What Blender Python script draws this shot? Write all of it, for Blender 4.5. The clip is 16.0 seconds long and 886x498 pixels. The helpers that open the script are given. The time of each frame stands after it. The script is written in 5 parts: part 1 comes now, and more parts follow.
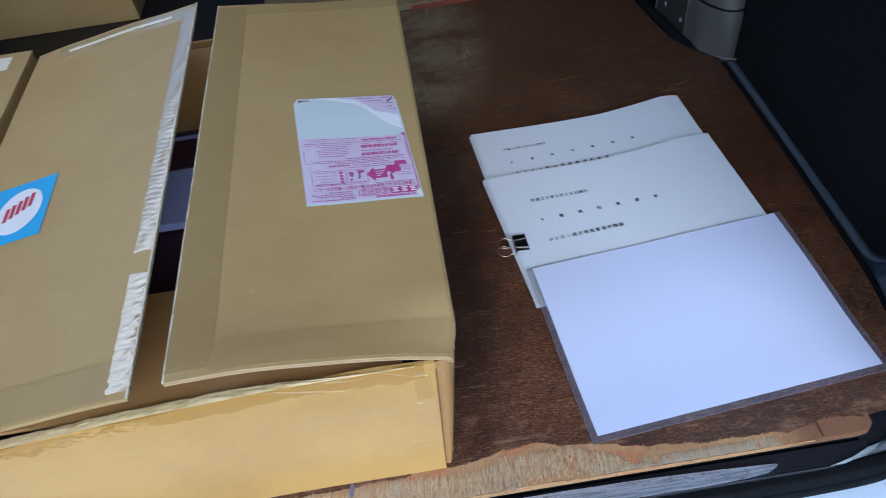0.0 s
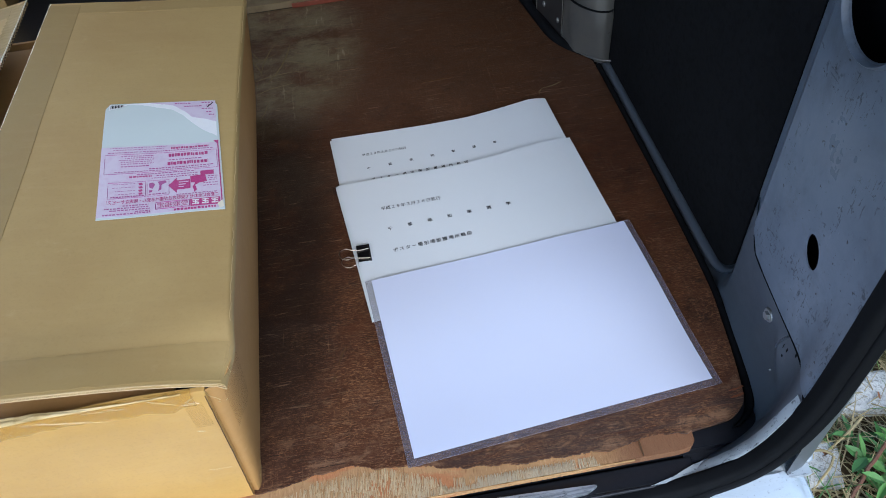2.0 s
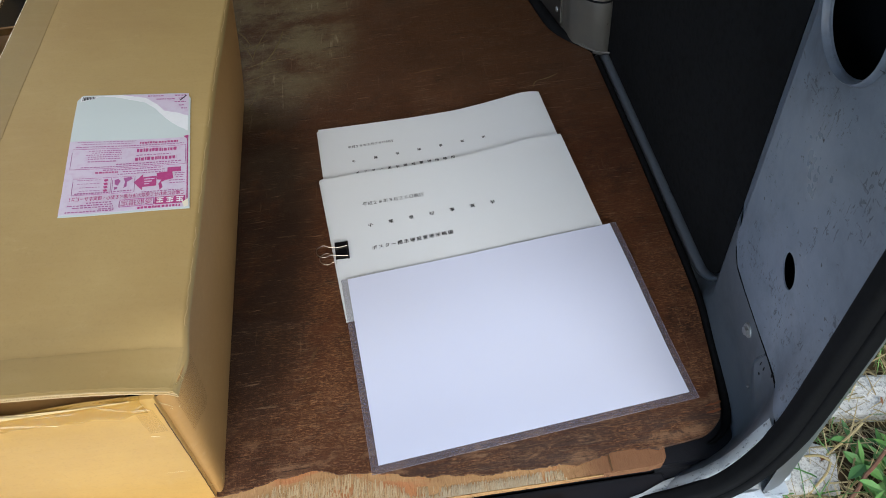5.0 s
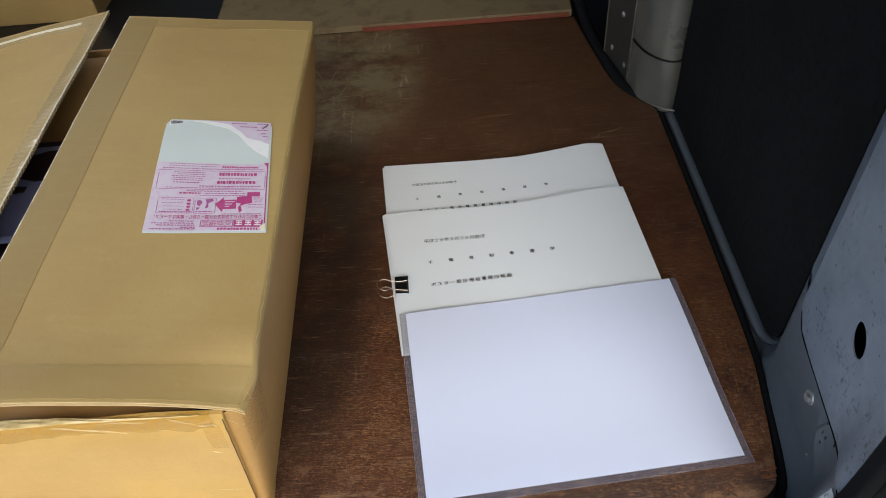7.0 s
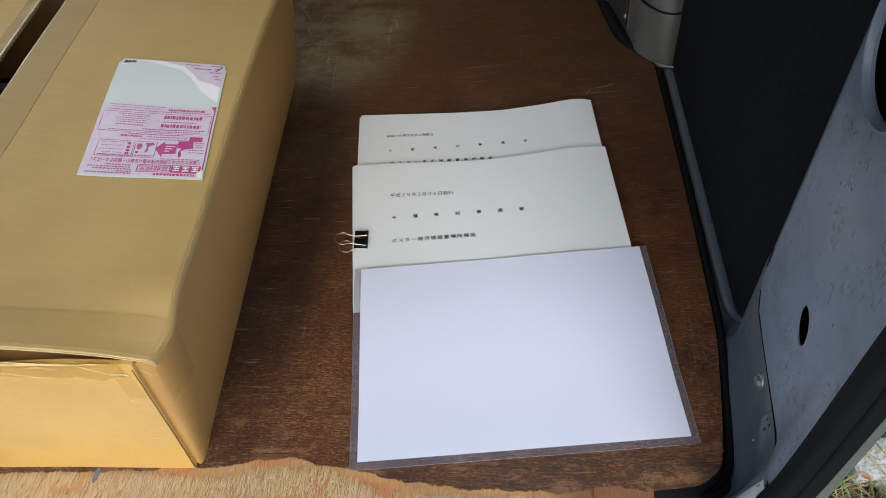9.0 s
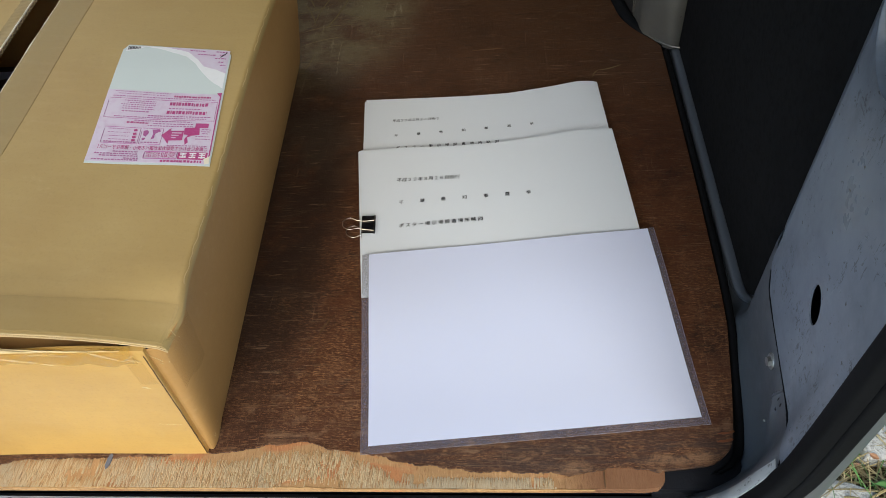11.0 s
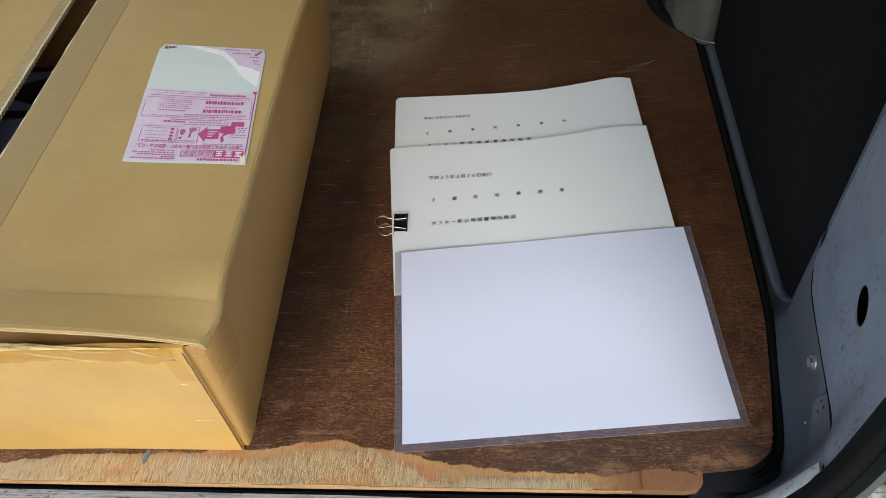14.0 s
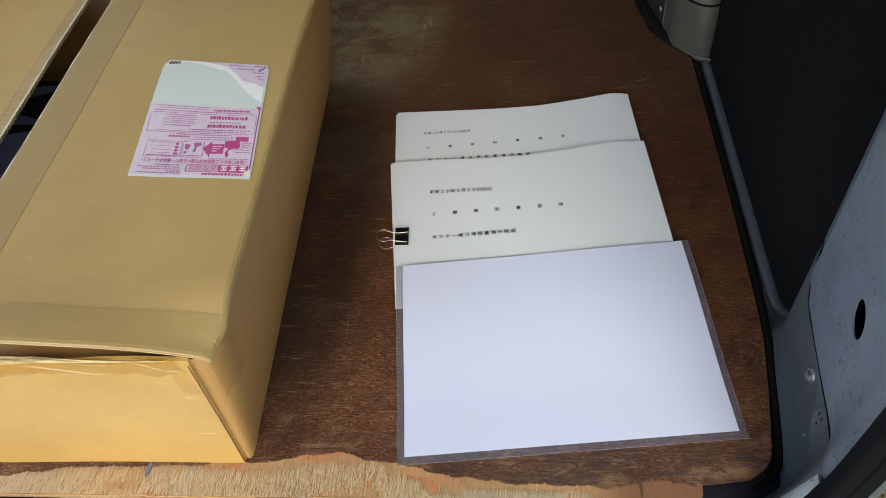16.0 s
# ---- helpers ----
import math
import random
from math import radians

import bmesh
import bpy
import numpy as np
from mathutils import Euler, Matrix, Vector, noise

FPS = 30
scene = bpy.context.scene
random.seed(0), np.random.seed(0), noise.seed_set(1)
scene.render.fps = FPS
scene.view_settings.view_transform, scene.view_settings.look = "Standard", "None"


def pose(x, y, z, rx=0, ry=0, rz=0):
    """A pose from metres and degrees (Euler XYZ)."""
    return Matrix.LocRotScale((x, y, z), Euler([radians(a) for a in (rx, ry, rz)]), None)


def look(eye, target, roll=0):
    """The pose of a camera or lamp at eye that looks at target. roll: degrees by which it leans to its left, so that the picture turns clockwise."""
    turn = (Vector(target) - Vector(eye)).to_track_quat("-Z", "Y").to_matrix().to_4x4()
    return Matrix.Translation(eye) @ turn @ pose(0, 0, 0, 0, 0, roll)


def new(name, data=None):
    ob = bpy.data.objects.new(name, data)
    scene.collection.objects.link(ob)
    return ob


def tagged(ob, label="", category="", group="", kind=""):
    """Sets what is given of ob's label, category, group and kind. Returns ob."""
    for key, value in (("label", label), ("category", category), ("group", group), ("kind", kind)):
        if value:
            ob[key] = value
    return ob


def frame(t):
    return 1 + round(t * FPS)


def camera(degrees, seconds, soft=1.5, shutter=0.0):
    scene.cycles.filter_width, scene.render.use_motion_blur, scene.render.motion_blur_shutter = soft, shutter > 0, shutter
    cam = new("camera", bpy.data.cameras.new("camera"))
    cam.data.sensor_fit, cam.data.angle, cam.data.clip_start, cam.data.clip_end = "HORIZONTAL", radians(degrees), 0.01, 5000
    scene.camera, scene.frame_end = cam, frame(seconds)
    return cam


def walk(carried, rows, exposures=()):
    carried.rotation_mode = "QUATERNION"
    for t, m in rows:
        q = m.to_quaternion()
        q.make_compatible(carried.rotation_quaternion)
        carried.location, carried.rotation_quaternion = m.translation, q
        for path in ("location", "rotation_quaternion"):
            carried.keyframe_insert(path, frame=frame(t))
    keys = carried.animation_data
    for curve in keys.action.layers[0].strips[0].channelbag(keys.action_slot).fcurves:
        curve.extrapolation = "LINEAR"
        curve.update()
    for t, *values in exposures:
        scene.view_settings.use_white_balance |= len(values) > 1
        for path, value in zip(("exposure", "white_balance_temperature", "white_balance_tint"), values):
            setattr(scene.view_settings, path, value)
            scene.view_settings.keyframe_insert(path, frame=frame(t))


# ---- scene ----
cam = camera(63.1, 16.0, soft=0.9, shutter=0.25)
PATH = [
    (0, (-0.132, -0.315, 0.652), (-0.101, 1.028, -0.83), -8.1),
    (0.5, (-0.078, -0.313, 0.643), (0.056, 1.038, -0.825), -7.6),
    (1, (-0.035, -0.321, 0.64), (0.163, 1.012, -0.838), -6.7),
    (1.5, (-0.004, -0.313, 0.63), (0.186, 1.004, -0.863), -4.7),
    (2, (0.022, -0.301, 0.626), (0.123, 1.022, -0.871), -6.2),
    (2.5, (0.054, -0.293, 0.624), (0.097, 1.023, -0.882), -8.1),
    (3, (0.071, -0.278, 0.622), (0.073, 1.019, -0.901), -8.5),
    (3.5, (0.085, -0.28, 0.618), (0.059, 1.022, -0.9), -8.9),
    (4, (0.092, -0.272, 0.617), (0.095, 1.01, -0.917), -8.5),
    (6.5, (0.039, -0.285, 0.64), (0.061, 1.031, -0.867), -5.8),
    (7, (0.045, -0.284, 0.636), (-0.007, 1.091, -0.815), -5.4),
    (7.2, (0.084, -0.281, 0.625), (-0.026, 1.109, -0.808), -4.1),
    (7.4, (0.108, -0.272, 0.625), (-0.067, 1.091, -0.828), -4.3),
    (7.5, (0.115, -0.273, 0.622), (-0.067, 1.086, -0.835), -4.1),
    (8, (0.129, -0.267, 0.613), (-0.067, 1.035, -0.892), -6.0),
    (8.5, (0.128, -0.26, 0.613), (-0.032, 1.025, -0.911), -6.2),
    (9, (0.133, -0.259, 0.612), (-0.04, 1.014, -0.92), -6.9),
    (9.5, (0.126, -0.258, 0.61), (-0.068, 0.988, -0.942), -9.0),
    (12, (0.13, -0.261, 0.61), (-0.049, 0.982, -0.947), -7.5),
    (12.5, (0.122, -0.254, 0.612), (-0.086, 0.995, -0.937), -8.4),
    (13, (0.117, -0.257, 0.61), (-0.136, 0.985, -0.937), -8.9),
    (13.5, (0.115, -0.255, 0.609), (-0.139, 0.98, -0.944), -9.6),
    (14, (0.118, -0.258, 0.61), (-0.129, 0.975, -0.944), -10.2),
    (14.5, (0.12, -0.262, 0.613), (-0.098, 0.985, -0.936), -9.5),
    (15, (0.119, -0.265, 0.614), (-0.065, 0.994, -0.929), -8.0),
    (15.5, (0.111, -0.264, 0.614), (-0.101, 0.991, -0.929), -8.5),
    (16, (0.112, -0.262, 0.617), (-0.119, 1.0, -0.918), -9.4),
]
# stops and white balance along the way
EXPOSURES = [(0.0, 0.70, 5100, 9), (1.0, 0.83, 5300, 8), (4.0, 0.93, 6200, 7), (7.0, 0.93, 6700, 6), (16.0, 0.91, 6750, 5)]
walk(cam, [(t, look(eye, target, roll)) for t, eye, target, roll in PATH], EXPOSURES)

# ---- world and light ----
world = bpy.data.worlds.new("world")
scene.world = world
world.use_nodes = True
wn, wl = world.node_tree.nodes, world.node_tree.links
sky = wn.new("ShaderNodeTexSky")
sky.sky_type, sky.sun_disc = "NISHITA", False
sky.sun_elevation, sky.sun_rotation = radians(43), radians(176)
wl.new(sky.outputs[0], wn["Background"].inputs[0])
wn["Background"].inputs[1].default_value = 0.15
sun = new("sun", bpy.data.lights.new("sun", "SUN"))
sun.data.energy, sun.data.angle, sun.data.color = 1.5, radians(50), (1.0, 0.96, 0.90)
sun.matrix_basis = look((0.2, -3.03, 2.83), (0, 0, 0))

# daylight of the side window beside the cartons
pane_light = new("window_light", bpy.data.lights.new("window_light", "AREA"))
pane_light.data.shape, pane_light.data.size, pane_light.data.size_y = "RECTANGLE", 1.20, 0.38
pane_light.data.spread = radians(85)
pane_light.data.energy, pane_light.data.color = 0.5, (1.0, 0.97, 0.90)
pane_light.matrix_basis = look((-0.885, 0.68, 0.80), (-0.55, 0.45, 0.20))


# ---- materials ----
def rgb(hexa):
    """Linear colour from an sRGB hex triple."""
    v = [int(hexa[i:i + 2], 16) / 255 for i in (0, 2, 4)]
    return tuple(c / 12.92 if c <= 0.04045 else ((c + 0.055) / 1.055) ** 2.4 for c in v) + (1,)


class Mat:
    """A small builder for node materials in object metres."""

    def __init__(self, name, color, rough=0.6, metal=0.0, coat=0.0, spec=0.5):
        self.m = bpy.data.materials.new(name)
        self.m.use_nodes = True
        self.t = self.m.node_tree
        self.b = self.t.nodes["Principled BSDF"]
        self.b.inputs["Base Color"].default_value = color
        self.b.inputs["Roughness"].default_value = rough
        self.b.inputs["Metallic"].default_value = metal
        self.b.inputs["Coat Weight"].default_value = coat
        self.b.inputs["Specular IOR Level"].default_value = spec
        self.coord = self.t.nodes.new("ShaderNodeTexCoord").outputs["Object"]
        self.base = color
        self.height = None

    def link(self, a, b):
        self.t.links.new(a, b)

    def mapped(self, scale, rot=(0, 0, 0)):
        n = self.t.nodes.new("ShaderNodeMapping")
        n.inputs["Scale"].default_value = scale
        n.inputs["Rotation"].default_value = [radians(r) for r in rot]
        self.link(self.coord, n.inputs[0])
        return n.outputs[0]

    def noise(self, scale, stretch=(1, 1, 1), detail=5, rough=0.6, rot=(0, 0, 0), distort=0.0):
        n = self.t.nodes.new("ShaderNodeTexNoise")
        n.inputs["Scale"].default_value = scale
        n.inputs["Detail"].default_value = detail
        n.inputs["Roughness"].default_value = rough
        n.inputs["Distortion"].default_value = distort
        self.link(self.mapped(stretch, rot), n.inputs["Vector"])
        return n.outputs[0]

    def ramp(self, v, lo, hi, a=0.0, b=1.0):
        n = self.t.nodes.new("ShaderNodeMapRange")
        n.interpolation_type = "SMOOTHSTEP"
        for i, x in enumerate((lo, hi, a, b)):
            n.inputs[i + 1].default_value = x
        self.link(v, n.inputs[0])
        return n.outputs[0]

    def math(self, op, a, b=0.0):
        n = self.t.nodes.new("ShaderNodeMath")
        n.operation = op
        for i, x in enumerate((a, b)):
            if isinstance(x, (int, float)):
                n.inputs[i].default_value = x
            else:
                self.link(x, n.inputs[i])
        return n.outputs[0]

    def axis(self, k):
        n = self.t.nodes.new("ShaderNodeSeparateXYZ")
        self.link(self.coord, n.inputs[0])
        return n.outputs[k]

    def mix(self, fac, color, mode="MIX"):
        """Lay a colour over what stands, by a factor."""
        n = self.t.nodes.new("ShaderNodeMix")
        n.data_type, n.blend_type = "RGBA", mode
        if isinstance(fac, (int, float)):
            n.inputs[0].default_value = fac
        else:
            self.link(fac, n.inputs[0])
        if isinstance(self.base, tuple):
            n.inputs[6].default_value = self.base
        else:
            self.link(self.base, n.inputs[6])
        if isinstance(color, tuple):
            n.inputs[7].default_value = color
        else:
            self.link(color, n.inputs[7])
        self.base = n.outputs[2]
        self.link(self.base, self.b.inputs["Base Color"])
        return self

    def rough(self, v):
        self.link(v, self.b.inputs["Roughness"])
        return self

    def bump(self, v, depth):
        n = self.t.nodes.new("ShaderNodeBump")
        n.inputs["Strength"].default_value = 1.0
        n.inputs["Distance"].default_value = depth
        self.link(v, n.inputs["Height"])
        if self.height is not None:
            self.link(self.height, n.inputs["Normal"])
        self.height = n.outputs[0]
        self.link(self.height, self.b.inputs["Normal"])
        return self


def make_veneer():
    # dark film-faced plywood, grain across the van, scuffed near the tail
    k = Mat("dark_plywood_face", (0.074, 0.0245, 0.0095, 1), 0.5, spec=0.35)
    X, Y = k.axis(0), k.axis(1)

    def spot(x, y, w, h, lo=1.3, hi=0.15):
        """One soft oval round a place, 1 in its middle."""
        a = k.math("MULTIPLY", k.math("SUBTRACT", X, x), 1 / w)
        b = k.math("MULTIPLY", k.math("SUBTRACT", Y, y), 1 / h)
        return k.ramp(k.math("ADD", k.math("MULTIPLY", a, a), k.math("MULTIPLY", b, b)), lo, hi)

    grain = k.noise(24, (0.8, 7, 1), 8, 0.7, distort=0.4)
    fine = k.noise(230, (0.5, 2.2, 1), 6, 0.8)
    blot = k.noise(6, (1, 1.3, 1), 6, 0.65, distort=0.8)
    mid = k.noise(26, (1, 1.5, 1), 8, 0.75, distort=0.5)
    k.mix(k.ramp(blot, 0.42, 0.7, 0, 0.6), (0.040, 0.0145, 0.0085, 1))
    k.mix(k.ramp(mid, 0.46, 0.70, 0, 0.75), (0.030, 0.0115, 0.007, 1))
    k.mix(k.ramp(grain, 0.5, 0.76, 0, 0.16), (0.14, 0.056, 0.024, 1))
    near = k.ramp(Y, 0.30, 0.05, 0.22, 1.0)
    k.mix(k.math("MULTIPLY", near, k.ramp(fine, 0.52, 0.70, 0, 0.28)), (0.15, 0.058, 0.026, 1))
    k.mix(k.math("MULTIPLY", near, k.ramp(fine, 0.47, 0.34, 0, 0.5)), (0.016, 0.008, 0.006, 1))
    # cloudy rubbing, lighter and darker
    cloud = k.noise(34, (1, 1.2, 1), 8, 0.78, distort=1.1)
    k.mix(k.ramp(cloud, 0.52, 0.68, 0, 0.45), (0.17, 0.075, 0.035, 1))
    k.mix(k.ramp(cloud, 0.47, 0.33, 0, 0.8), (0.022, 0.0095, 0.006, 1))
    # blends to one even brown towards the far end
    k.mix(k.ramp(Y, 0.30, 0.62, 0, 0.5), (0.066, 0.034, 0.016, 1))
    # a dark smooth stain beside the carton, the carton's shadow painted in with it
    stain_and_shadow = k.math("MULTIPLY", spot(-0.125, 0.30, 0.075, 0.30), k.ramp(k.noise(10, (1, 1, 1), 7, 0.7), 0.25, 0.5))
    k.mix(k.math("MULTIPLY", stain_and_shadow, 0.92), (0.018, 0.0095, 0.0065, 1))
    # wear by the tail: close short strokes along the grain
    tail = k.ramp(Y, 0.42, 0.0, 0.14, 1.0)
    clear = k.math("SUBTRACT", 1.0, k.math("MULTIPLY", stain_and_shadow, 0.8))
    gate = k.math("MULTIPLY", tail, clear)
    for q, st, rot, lo, a, patch in ((170, (1, 4, 1), 3, 0.52, 0.7, 9), (110, (1, 7, 1), -6, 0.55, 0.7, 14), (250, (1, 3, 1), 8, 0.53, 0.6, 19), (100, (1, 8, 1), 24, 0.57, 0.5, 16), (90, (1, 9, 1), 58, 0.58, 0.45, 13), (100, (7, 1, 1), 9, 0.58, 0.45, 12)):
        stroke = k.noise(q, st, 5, 0.7, (0, 0, rot), 0.25)
        where = k.ramp(k.noise(patch, (1, 1.6, 1), 6, 0.7, distort=0.4), 0.40, 0.60, 0.0, 1.0)
        k.mix(k.math("MULTIPLY", k.math("MULTIPLY", gate, where), k.ramp(stroke, lo, lo + 0.09, 0, a)), (0.36, 0.185, 0.085, 1))
    # weathered purple-brown band along the tail
    band = k.math("MULTIPLY", k.ramp(Y, 0.030, 0.004), k.ramp(X, -0.01, 0.05))
    k.mix(k.math("MULTIPLY", band, k.ramp(grain, 0.36, 0.60, 0.2, 0.85)), (0.048, 0.028, 0.022, 1))
    mottle = k.noise(30, (1, 1.8, 1), 7, 0.72, distort=0.3)
    k.mix(k.math("MULTIPLY", k.ramp(Y, 0.09, 0.0), k.math("MULTIPLY", k.ramp(mottle, 0.50, 0.62), k.ramp(grain, 0.36, 0.58, 0.25, 0.85))), (0.23, 0.125, 0.066, 1))
    # a rubbed patch at the far left, its olive sheen painted as colour
    rub_and_sheen = k.math("MULTIPLY", spot(-0.13, 0.72, 0.15, 0.22, 1.25), k.ramp(k.noise(13, (1, 1.4, 1), 8, 0.75, distort=0.15), 0.36, 0.60))
    k.mix(k.math("MULTIPLY", rub_and_sheen, 0.6), (0.20, 0.17, 0.095, 1))
    for rot, lo in ((-14, 0.645), (78, 0.62)):
        line = k.noise(16, (11, 0.9, 1), 4, 0.6, (0, 0, rot), 0.5)
        k.mix(k.math("MULTIPLY", rub_and_sheen, k.ramp(line, lo, lo + 0.06, 0, 0.6)), (0.34, 0.30, 0.20, 1))
    # single pale scratches in all directions
    for q, st, rot, lo, a in ((24, (1.0, 18, 1), 9, 0.635, 0.5), (22, (0.9, 20, 1), 19, 0.635, 0.45), (28, (1.0, 20, 1), 41, 0.615, 0.4), (26, (1.0, 22, 1), -52, 0.62, 0.35), (15, (22, 1.0, 1), 14, 0.64, 0.22)):
        scratch = k.noise(q, st, 4, 0.6, (0, 0, rot), 0.9)
        gate2 = k.ramp(k.noise(q * 0.55, (1, 1, 1.3), 3), 0.42, 0.58)
        k.mix(k.math("MULTIPLY", gate2, k.ramp(scratch, lo, lo + 0.06, 0, a)), (0.30, 0.20, 0.12, 1))
    for q, rot in ((13, 76), (11, 64)):
        gouge = k.noise(q, (1.6, 30, 1), 3, 0.6, (0, 0, rot), 0.3)
        k.mix(k.ramp(gouge, 0.67, 0.72, 0, 0.7), (0.012, 0.007, 0.005, 1))
    dust = k.noise(4.0, (1, 1, 1), 5, 0.65)
    k.mix(k.ramp(dust, 0.5, 0.75, 0, 0.12), (0.17, 0.14, 0.09, 1))
    k.rough(k.ramp(mid, 0.3, 0.7, 0.58, 0.36))
    k.bump(grain, 0.0006).bump(fine, 0.0006)
    return k.m


def make_core():
    # tan inner ply with an orange glue layer showing in patches
    k = Mat("bare_inner_plywood", rgb("b48c60"), 0.85, spec=0.2)
    streak = k.noise(70, (7, 1.4, 1), 6, 0.7, distort=0.3)
    patch = k.noise(16, (0.8, 2.0, 1), 5, 0.65, distort=0.5)
    k.mix(k.ramp(patch, 0.50, 0.62, 0, 0.75), rgb("b8764c"))
    k.mix(k.ramp(k.noise(9, (1, 1.5, 1), 5), 0.50, 0.66, 0, 0.5), rgb("8c6a48"))
    k.mix(k.ramp(streak, 0.54, 0.66, 0, 0.55), rgb("7a5636"))
    k.mix(k.ramp(streak, 0.46, 0.34, 0, 0.5), rgb("d2aa7c"))
    k.mix(k.ramp(k.axis(0), 0.150, 0.200, 0, 0.85), rgb("75503a"))
    k.bump(streak, 0.0012)
    return k.m


def make_splinter():
    # single torn fibres, weathered from straw to grey
    k = Mat("torn_wood_fibre", rgb("d3bd97"), 0.9, spec=0.15)
    geo = k.t.nodes.new("ShaderNodeNewGeometry")
    r = geo.outputs["Random Per Island"]
    k.mix(k.ramp(r, 0.20, 0.45, 0, 0.7), rgb("c6b08a"))
    k.mix(k.ramp(r, 0.50, 0.70, 0, 0.75), rgb("c9a172"))
    k.mix(k.ramp(r, 0.88, 0.96, 0, 0.7), rgb("8f7350"))
    k.mix(k.ramp(k.noise(9, (1, 0.6, 1), 4), 0.45, 0.62, 0, 0.55), rgb("b9af9a"))
    k.bump(k.noise(500, (6, 1, 1), 3), 0.0003)
    return k.m


def make_card(name, hexa, rough=0.55, film=0.0):
    k = Mat(name, rgb(hexa), rough, coat=film)
    k.b.inputs["Coat Roughness"].default_value = 0.22
    flute = k.noise(40, (0.5, 3, 3), 3, 0.5)
    cloud = k.noise(6, (1, 1, 1), 5, 0.6)
    speck = k.noise(420, (1, 1, 1), 2, 0.5)
    k.mix(k.ramp(cloud, 0.35, 0.7, 0, 0.28), rgb("8f6a3c"))
    k.mix(k.ramp(speck, 0.52, 0.7, 0, 0.07), rgb("6f5230"))
    k.mix(k.ramp(flute, 0.5, 0.7, 0, 0.03), rgb("e0c79a"))
    k.mix(k.ramp(k.noise(38, (1, 1.3, 1), 5, 0.7), 0.60, 0.74, 0, 0.10), rgb("dcc598"))
    k.bump(cloud, 0.002).bump(flute, 0.00012)
    return k.m


def make_gloss_tape():
    # crumpled brown packing tape with a hard shine
    k = Mat("glossy_tan_tape", rgb("bda577"), 0.25, coat=1.0)
    k.b.inputs["Coat Roughness"].default_value = 0.13
    k.b.inputs["Coat IOR"].default_value = 2.0
    k.mix(k.ramp(k.noise(30, (1, 1, 1), 4, 0.6), 0.4, 0.7, 0, 0.3), rgb("a08552"))
    k.bump(k.noise(120, (1, 2, 1), 3), 0.0004)
    return k.m


def make_scuffed_paint(name, hexa, grime, rough=0.35, specks=0.9):
    # pale paint, black specks in clusters and smeared grime along the van
    k = Mat(name, rgb(hexa), rough, coat=0.3)
    k.mix(k.ramp(k.noise(12, (1, 2, 1), 6, 0.7, distort=0.6), 0.45, 0.75, 0, grime), rgb("6e7478"))
    k.mix(k.ramp(k.noise(90, (0.5, 2, 1), 6, 0.75), 0.56, 0.66, 0, grime), rgb("3a3c3c"))
    spots = k.ramp(k.noise(22, (1, 1, 1), 4), 0.50, 0.58)
    k.mix(k.math("MULTIPLY", spots, k.ramp(k.noise(300, (1, 1.6, 1), 4, 0.6), 0.61, 0.67, 0, specks)), rgb("16181a"))
    k.bump(k.noise(40, (1, 1, 1), 4), 0.0006)
    return k.m


def make_scuff_strip():
    # silver strip rubbed dark in long streaks
    k = Mat("bright_scuff_strip", rgb("b9bec6"), 0.35, 0.5)
    k.mix(k.ramp(k.noise(60, (0.35, 9, 1), 6, 0.75, distort=0.2), 0.44, 0.60, 0, 0.5), rgb("3a4048"))
    k.mix(k.ramp(k.noise(160, (0.7, 2, 1), 4, 0.7), 0.58, 0.66, 0, 0.7), rgb("14161a"))
    k.bump(k.noise(60, (1, 3, 1), 4), 0.0006)
    return k.m


def make_tape(name, hexa, alpha, coat=0.6):
    k = Mat(name, rgb(hexa), 0.22 if coat else 0.5, coat=coat)
    k.b.inputs["Alpha"].default_value = alpha
    k.bump(k.noise(50, (1, 4, 1), 4), 0.0006)
    return k.m


